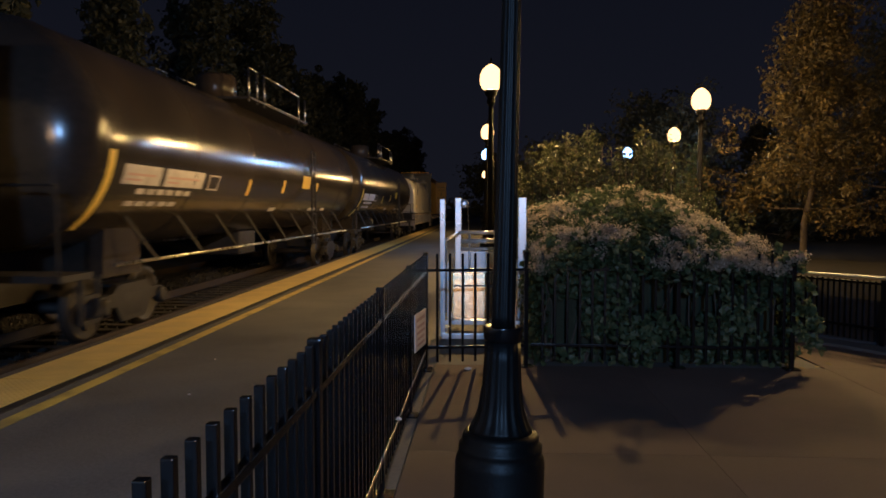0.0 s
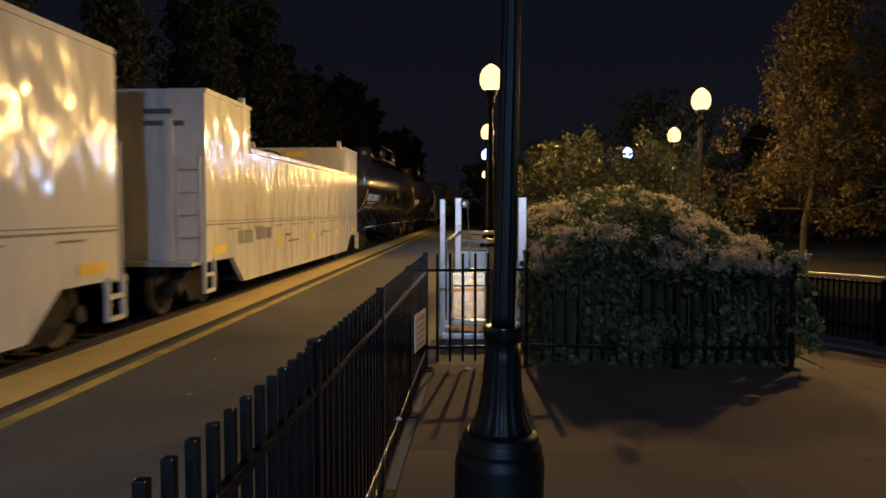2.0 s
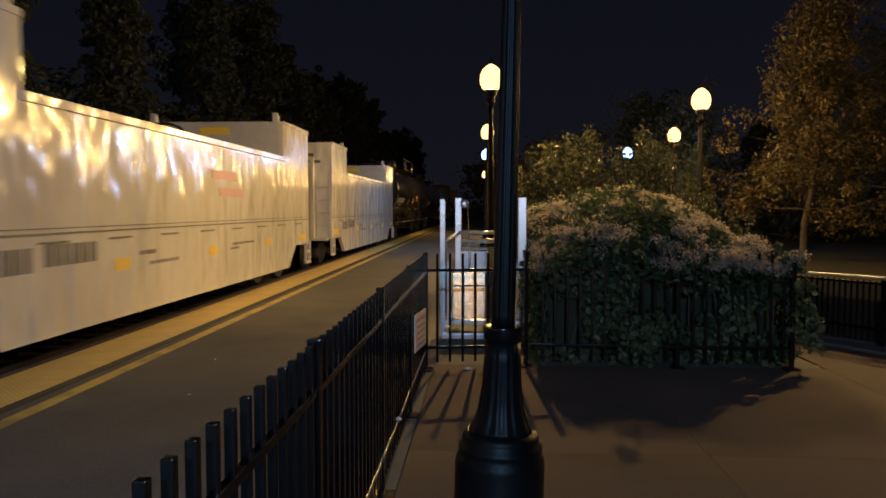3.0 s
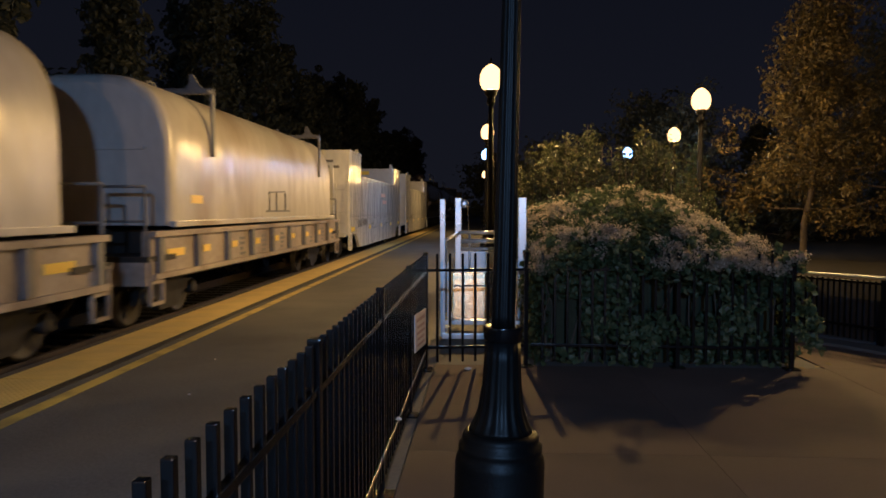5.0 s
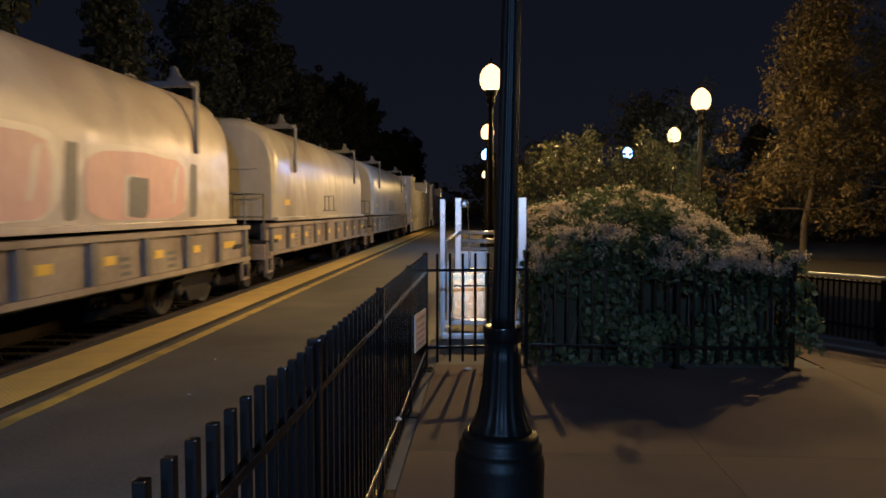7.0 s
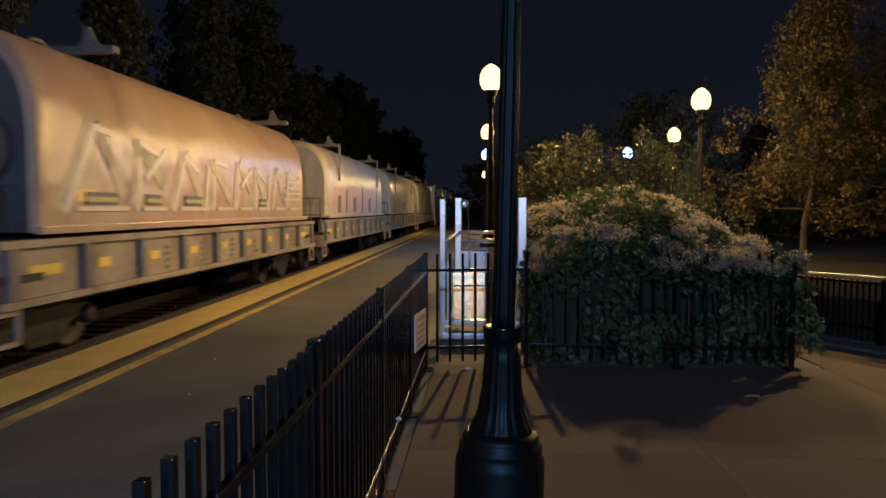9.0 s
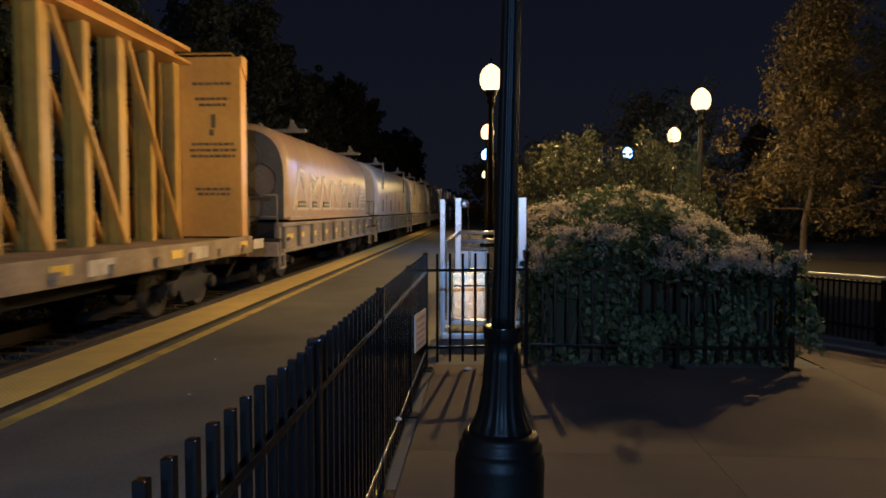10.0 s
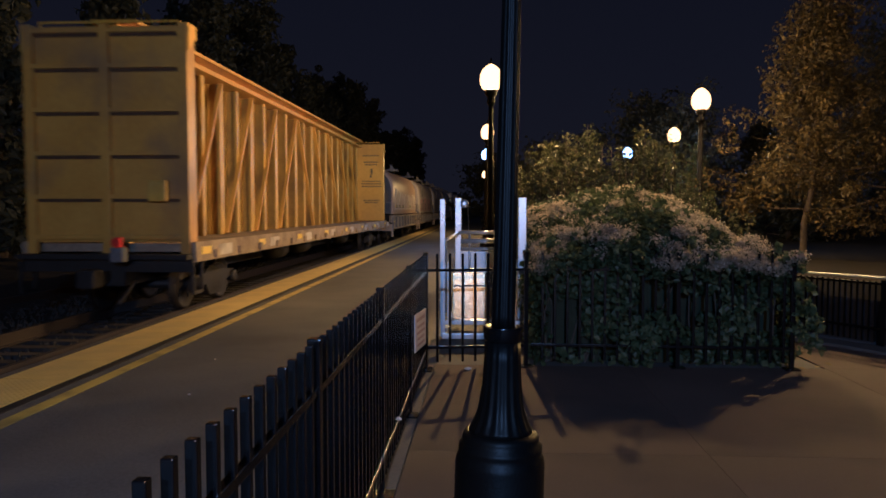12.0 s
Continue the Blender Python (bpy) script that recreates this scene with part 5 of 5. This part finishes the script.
def tree(x, y, height, spread, label, mat, seed, leaves=9000, size=0.13, trunk=0.16, crown_from=0.3, top_narrow=0.5, group="trees", lean=0.0, bark=None):
    rng = np.random.default_rng(seed)
    tr = thing("tree", pose(x, y, -0.03), label, "tree", group)
    bm = B()
    pts = [Vector((0, 0, 0))]
    k = 7
    for i in range(1, k + 1):
        pts.append(Vector((rng.normal(0, 0.10) + lean * i / k, rng.normal(0, 0.10), height * 0.92 * i / k)))
    for i in range(k):
        tube(bm, pts[i], pts[i + 1], trunk * (1 - i / (k + 0.5)), trunk * (1 - (i + 1) / (k + 0.5)), 9, caps=False)
    cents, rads = [], []
    limbs = 30
    for i in range(limbs):
        h = crown_from + (0.97 - crown_from) * (i + rng.uniform(0, 0.8)) / limbs
        j = min(k - 1, int(h / 0.92 * k)) if h < 0.92 else k - 1
        base = pts[j].lerp(pts[j + 1], 0.5)
        rel = (h - crown_from) / (1 - crown_from)
        wide = spread * ((1 - rel) * 1.0 + rel * top_narrow) * (0.75 + 0.5 * math.sin(math.pi * min(1, rel * 1.4 + 0.15)))
        a = i * 2.4 + rng.uniform(-0.5, 0.5)
        ln = wide * rng.uniform(0.65, 1.1)
        tip = Vector((base.x + ln * math.cos(a), base.y + ln * math.sin(a), height * h + ln * (rng.uniform(0.0, 0.25) + 0.55 * rel)))
        mid = base.lerp(tip, 0.5) + Vector((0, 0, -0.05 * ln))
        r0 = trunk * 0.26 * (1 - 0.7 * rel)
        tube(bm, base, mid, r0, r0 * 0.6, 6, caps=False)
        tube(bm, mid, tip, r0 * 0.6, r0 * 0.15, 6, caps=False)
        for q in range(7):
            w = rng.uniform(0.2, 1.08)
            c = base.lerp(tip, w) + Vector(rng.normal(0, 0.13 * spread, 3))
            cents.append(c)
            rads.append(spread * rng.uniform(0.10, 0.26))
    part("trunk", bm, bark or M_BARK, tr)
    cents, rads = np.array([tuple(c) for c in cents]), np.array(rads)
    p, d = clumps(cents, rads, max(8, leaves // len(cents)), rng)
    d = d + np.array([0, 0, 0.4])
    v, f = leaf_cloud(p, d, size, rng)
    tagged(raw("crown", v, f.tolist(), mat, tr), kind="stuff")
    return tr


def vine_hedge():
    """Vine mass on and over the fence round a planting bed: rounded, bulging and ragged, with pale seed heads on top."""
    rng = np.random.default_rng(11)
    x0, x1, y0, y1 = 0.56, 3.18, 7.60, 12.2
    vh = thing("vine_hedge", pose(0, 0, 0), "dark green flowering vine mass growing over the fence", "hedge")

    def top(x, y):
        front = np.interp(x, (0.42, 0.8, 1.3, 2.0, 2.6, 3.2), (0.92, 1.08, 1.10, 1.06, 1.04, 0.94))
        crest = np.interp(x, (0.42, 0.72, 1.0, 1.35, 2.05, 2.32, 2.65, 3.0, 3.3), (0.98, 1.24, 1.42, 1.50, 1.50, 1.44, 1.34, 1.20, 1.02))
        back = np.interp(x, (0.42, 0.74, 1.68, 2.5, 2.87, 3.3), (1.40, 1.60, 1.84, 1.82, 1.66, 1.22))
        a, b = np.clip((y - y0 - 0.1) / 1.2, 0, 1), np.clip((y - 9.0) / 2.3, 0, 1)
        h = front + (crest - front) * np.sin(a * math.pi / 2) + (back - crest) * b
        return h + 0.045 * np.sin(3.1 * x + 1.2) * np.sin(2.3 * y) + 0.04 * np.sin(7.3 * x + 2.1 * y) + 0.04 * np.sin(11.0 * x - 6.0 * y) + 0.03 * np.sin(19.0 * x + 13.0 * y)

    # added dark sheet: closes the view through and stands for the inner shade
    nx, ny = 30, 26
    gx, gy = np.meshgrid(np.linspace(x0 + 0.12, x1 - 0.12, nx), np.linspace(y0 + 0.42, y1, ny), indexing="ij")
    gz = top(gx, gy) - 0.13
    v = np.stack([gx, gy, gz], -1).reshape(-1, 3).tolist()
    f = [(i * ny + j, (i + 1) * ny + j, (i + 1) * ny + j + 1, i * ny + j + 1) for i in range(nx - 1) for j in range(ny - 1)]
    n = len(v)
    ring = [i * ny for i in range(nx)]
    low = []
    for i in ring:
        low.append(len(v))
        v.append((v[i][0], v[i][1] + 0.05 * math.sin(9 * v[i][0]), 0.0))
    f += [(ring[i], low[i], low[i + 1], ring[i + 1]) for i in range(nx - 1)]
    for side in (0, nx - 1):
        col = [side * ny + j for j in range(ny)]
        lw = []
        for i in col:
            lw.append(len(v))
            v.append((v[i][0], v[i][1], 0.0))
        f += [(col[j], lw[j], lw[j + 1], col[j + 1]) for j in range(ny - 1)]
    tagged(raw("inner_foliage", v, f, M_CORESHADE, vh), kind="stuff")
    # leaves on the face, the ends and the top
    P, D = [], []
    x, z = rng.uniform(x0 - 0.02, x1 + 0.02, 520), rng.uniform(0.04, 1.0, 520)
    keep = (np.sin(5.1 * x + 1.0) + np.sin(6.7 * z + 2.9 * x) + np.sin(9.3 * x - 7.1 * z) + 1.6 * np.abs(2 * z - 1.0) + 0.5 * (x - 1.9) + rng.normal(0, 0.5, 520)) > 0.55
    x, z = x[keep], z[keep]
    nc = len(x)
    t = top(np.clip(x, x0, x1), np.full(nc, y0 + 0.05))
    inset = 0.22 + 0.10 * np.sin(4.1 * x + 1) * np.sin(5 * z + 2 * x) + rng.uniform(-0.10, 0.10, nc) + 0.10 * np.abs(2 * z - 0.9)
    c = np.stack([x, y0 + inset, z * t], -1)
    p, d = clumps(c, rng.uniform(0.07, 0.19, nc), 26, rng, 0.85)
    P.append(p)
    D.append(d * 0.9 + np.array((0, -0.7, 0.5)))
    for xe, s in ((x0, -1), (x1, 1)):
        ne = 1900
        y = rng.uniform(y0 + 0.1, y0 + 2.9, ne)
        z = rng.uniform(0.03, 1.0, ne)
        t = top(np.full(ne, xe), y)
        P.append(np.stack([xe + s * (0.05 * np.sin(7 * y + 5 * z) - 0.02) + rng.normal(0, 0.05, ne), y, z * t], -1))
        D.append(np.tile((s, 0, 0.35), (ne, 1)))
    nt = 12000
    x, y = rng.uniform(x0 - 0.05, x1 + 0.05, nt), y0 + (y1 - y0) * rng.uniform(0, 1, nt) ** 1.2
    P.append(np.stack([x, y, top(np.clip(x, x0, x1), y) + rng.normal(-0.01, 0.05, nt)], -1))
    D.append(np.tile((0, -0.35, 1), (nt, 1)))
    # loose runners that hang past the corner
    for k in range(26):
        bx, bz = (x1 + rng.uniform(-0.1, 0.15), rng.uniform(0.2, 0.95)) if k < 14 else (rng.uniform(x0, x1), rng.uniform(0.9, 1.3))
        ln = rng.uniform(0.08, 0.24)
        m = 22
        w = np.linspace(0, 1, m)
        dirx = rng.uniform(0.3, 1.0) if k < 14 else rng.uniform(-0.6, 0.6)
        P.append(np.stack([bx + dirx * ln * w, y0 + 0.05 - 0.35 * ln * w + rng.normal(0, 0.025, m), bz + (0.12 if k < 14 else 0.4) * ln * w - 0.6 * ln * w ** 2 + rng.normal(0, 0.03, m)], -1))
        D.append(np.tile((0.3, -0.7, 0.5), (m, 1)))
    P, D = np.concatenate(P), np.concatenate(D).astype(float)
    P[:, 2] = np.maximum(P[:, 2], 0.02)
    v, f = leaf_cloud(P, D, 0.074, rng, aspect=0.8)
    tagged(raw("leaves", v, f.tolist(), M_LEAF, vh), kind="stuff")
    # seed heads: fluffy tufts in drifts over the top
    nt = 1700
    x, y = rng.uniform(x0, x1, nt), y0 + (y1 - y0) * rng.uniform(0, 1, nt) ** 1.6 * 0.8
    keep = (np.sin(2.6 * x + 0.4) + np.sin(3.7 * y + 1.9 * x) + 0.8 * np.sin(9.1 * x - 5.3 * y) + rng.normal(0, 0.7, nt)) > 0.55
    x, y = x[keep], y[keep]
    c = np.stack([x, y, top(x, y) + 0.06], -1)
    p, d = clumps(c, rng.uniform(0.05, 0.12, len(c)), 60, rng, 0.75)
    v, f = leaf_cloud(p, d, 0.030, rng, aspect=0.55)
    tagged(raw("seed_head_cover", v, f.tolist(), M_FLUFF, vh, "pale tan fluffy seed heads"), kind="stuff")
    # woody stems at the foot
    bm = B()
    for k in range(16):
        a = Vector((rng.uniform(x0 + 0.1, x1 - 0.1), y0 + rng.uniform(0.3, 0.4), 0))
        b = a + Vector((rng.normal(0, 0.12), rng.normal(0, 0.05), rng.uniform(0.35, 0.6)))
        tube(bm, a, b, 0.014, 0.010, 6, caps=False)
        tube(bm, b, b + Vector((rng.normal(0, 0.15), 0.05, 0.4)), 0.010, 0.005, 6, caps=False)
    tagged(part("stem_base", bm, M_BARK, vh), kind="stuff")
    return vh


vine_hedge()


def shrub(x, y, w, d, h, label, seed, mat=None, shoots=90, leaves=9000, size=0.09):
    """Broad shrub with many upright leafy shoots."""
    rng = np.random.default_rng(seed)
    sh = thing("shrub", pose(x, y, -0.03), label, "shrub", "shrubs behind the hedge")
    bm = B()
    P, D = [], []
    for k in range(shoots):
        a, r = rng.uniform(0, 6.28), math.sqrt(rng.uniform(0, 1))
        tx, ty = w * r * math.cos(a), d * r * math.sin(a)
        th = h * (0.45 + 0.55 * math.sqrt(max(0, 1 - r * r))) * rng.uniform(0.72, 1.22)
        base = Vector((tx * 0.35, ty * 0.35, 0))
        mid = Vector((tx * 0.85, ty * 0.85, th * 0.55))
        tip = Vector((tx + rng.normal(0, 0.08), ty + rng.normal(0, 0.08), th))
        tube(bm, base, mid, 0.022, 0.013, 5, caps=False)
        tube(bm, mid, tip, 0.013, 0.004, 5, caps=False)
        m = leaves // shoots
        t = rng.uniform(0.15, 1.02, m) ** 0.8
        q = np.where(t[:, None] < 0.55, np.array(base) + (np.array(mid) - np.array(base)) * (t[:, None] / 0.55), np.array(mid) + (np.array(tip) - np.array(mid)) * ((t[:, None] - 0.55) / 0.45))
        o = rng.normal(0, 1, (m, 3)) * (0.16 - 0.10 * t[:, None]) * max(0.8, w / 1.6)
        P.append(q + o)
        D.append(o / (np.linalg.norm(o, axis=1)[:, None] + 1e-6) + np.array([0, 0, 0.6]))
    part("branch_frame", bm, M_BARK, sh)
    v, f = leaf_cloud(np.concatenate(P), np.concatenate(D), size, rng)
    tagged(raw("leaves", v, f.tolist(), mat or M_SHRUB, sh), kind="stuff")
    return sh


shrub(1.75, 13.4, 1.15, 1.1, 2.62, "tall shrub with upright amber-lit shoots", 21, shoots=110, leaves=15000, size=0.085)
shrub(2.9, 13.6, 1.0, 1.0, 2.6, "rounded shrub behind the vine hedge", 22, shoots=80, leaves=9000)
shrub(0.95, 14.6, 0.7, 0.8, 2.4, "leafy shrub behind the lift", 23, shoots=60, leaves=6000)
shrub(3.6, 12.6, 0.9, 0.9, 1.75, "low dark shrub behind the vine hedge", 24, shoots=60, leaves=6000)
shrub(7.4, 28.0, 1.05, 1.0, 3.6, "rounded green bush under a lamp", 25, mat=M_LEAF, shoots=60, leaves=6000, size=0.13)

tree(10.5, 25.0, 8.4, 3.0, "autumn tree with ochre leaves lit by lamps", M_AUTUMN, 31, leaves=21000, size=0.15, trunk=0.12, crown_from=0.15, top_narrow=0.2, lean=0.35)
tree(14.6, 27.0, 7.2, 3.2, "autumn tree with sparse ochre leaves", M_AUTUMN, 32, leaves=11000, size=0.16, trunk=0.17, crown_from=0.2)
tree(9.6, 37.0, 6.2, 3.0, "small dark green tree behind the lamps", M_FARLEAF, 33, leaves=9000, size=0.2, trunk=0.16, crown_from=0.12)
tree(10.2, 48.0, 8.0, 4.0, "dark tree in the distance", M_FARLEAF, 34, leaves=7000, size=0.3, trunk=0.25, crown_from=0.1)
tree(19.5, 36.0, 10.0, 4.5, "dark tree in the distance", M_FARLEAF, 35, leaves=8000, size=0.28, trunk=0.25, crown_from=0.15)
tree(6.0, 62.0, 6.5, 4.2, "dark tree in the distance", M_FARLEAF, 36, leaves=6000, size=0.35, trunk=0.25, crown_from=0.08)
tree(1.5, 80.0, 6.5, 4.6, "dark tree in the distance", M_FARLEAF, 37, leaves=6000, size=0.4, trunk=0.25, crown_from=0.08)

for i, (x, y, h) in enumerate(((14, 58, 6.5), (20, 55, 7.5), (27, 60, 8.0), (34, 57, 8.5), (24, 40, 4.2), (16, 40, 3.8))):
    tree(x, y, h, 3.6, "dark tree in the distance", M_FARLEAF, 90 + i, leaves=5000, size=0.32, trunk=0.2, crown_from=0.04)
rt = random.Random(3)
for i in range(26):
    y = 13 + 3.4 * i + 0.09 * i * i
    x = -13.6 - 3.2 * (i % 2) + rt.uniform(-0.6, 0.6)
    h = min(14.0, 8.2 + 0.22 * (y - 13)) * rt.uniform(0.82, 1.12) + (1.5 if i % 2 else 0)
    tree(x, y, h, 2.3 + 0.012 * y, "dark tree beyond the tracks at night", M_FARLEAF, 50 + i, leaves=5200, size=0.26 + 0.003 * y, trunk=0.22, crown_from=0.05, top_narrow=0.1, group="trees beyond the tracks")


def bulb(x, y, z, r, label):
    b = thing("distant_light", pose(x, y, -0.03), label, "street lamp", "distant lights")
    part("mast", tube(B(), (0, 0, 0), (0, 0, z), 0.05, 0.04, 8), M_BLACK, b)
    part("lamp_head", lathe(B(), [(r * 0.3, z - r), (r, z - 0.3 * r), (r, z + 0.3 * r), (r * 0.3, z + r)], 12), M_DOT, b)


bulb(26.0, 58.0, 4.0, 0.13, "small distant lamp beyond the trees")
bulb(-26.0, 90.0, 17.6, 0.15, "small distant lamp on a hillside mast")
bulb(9.5, 62.0, 5.6, 0.10, "small distant lamp behind the shrub")


# ---------------------------------------------------------------- what moves: the train
def motions():
    turn = -math.degrees(math.atan(TRACK_SLOPE))
    times = [0.25 * k for k in range(49)]
    for car, u in ROLLING:
        rows = []
        for t in times:
            y = u + SPEED * t
            rows.append((t, pose(track_x(y), y, RAIL_Z, 0, 0, turn)))
        walk(car, rows)
        for tk in car.children:
            if tk.name.split(".")[0] != "truck":
                continue
            for ws in tk.children:
                if ws.name.split(".")[0] != "wheelset":
                    continue
                y0 = ws.location.y
                walk(ws, [(k / 15, pose(0, y0, 0.46, -math.degrees(SPEED * k / 15 / 0.46) % 360, 0, 0)) for k in range(181)])


motions()
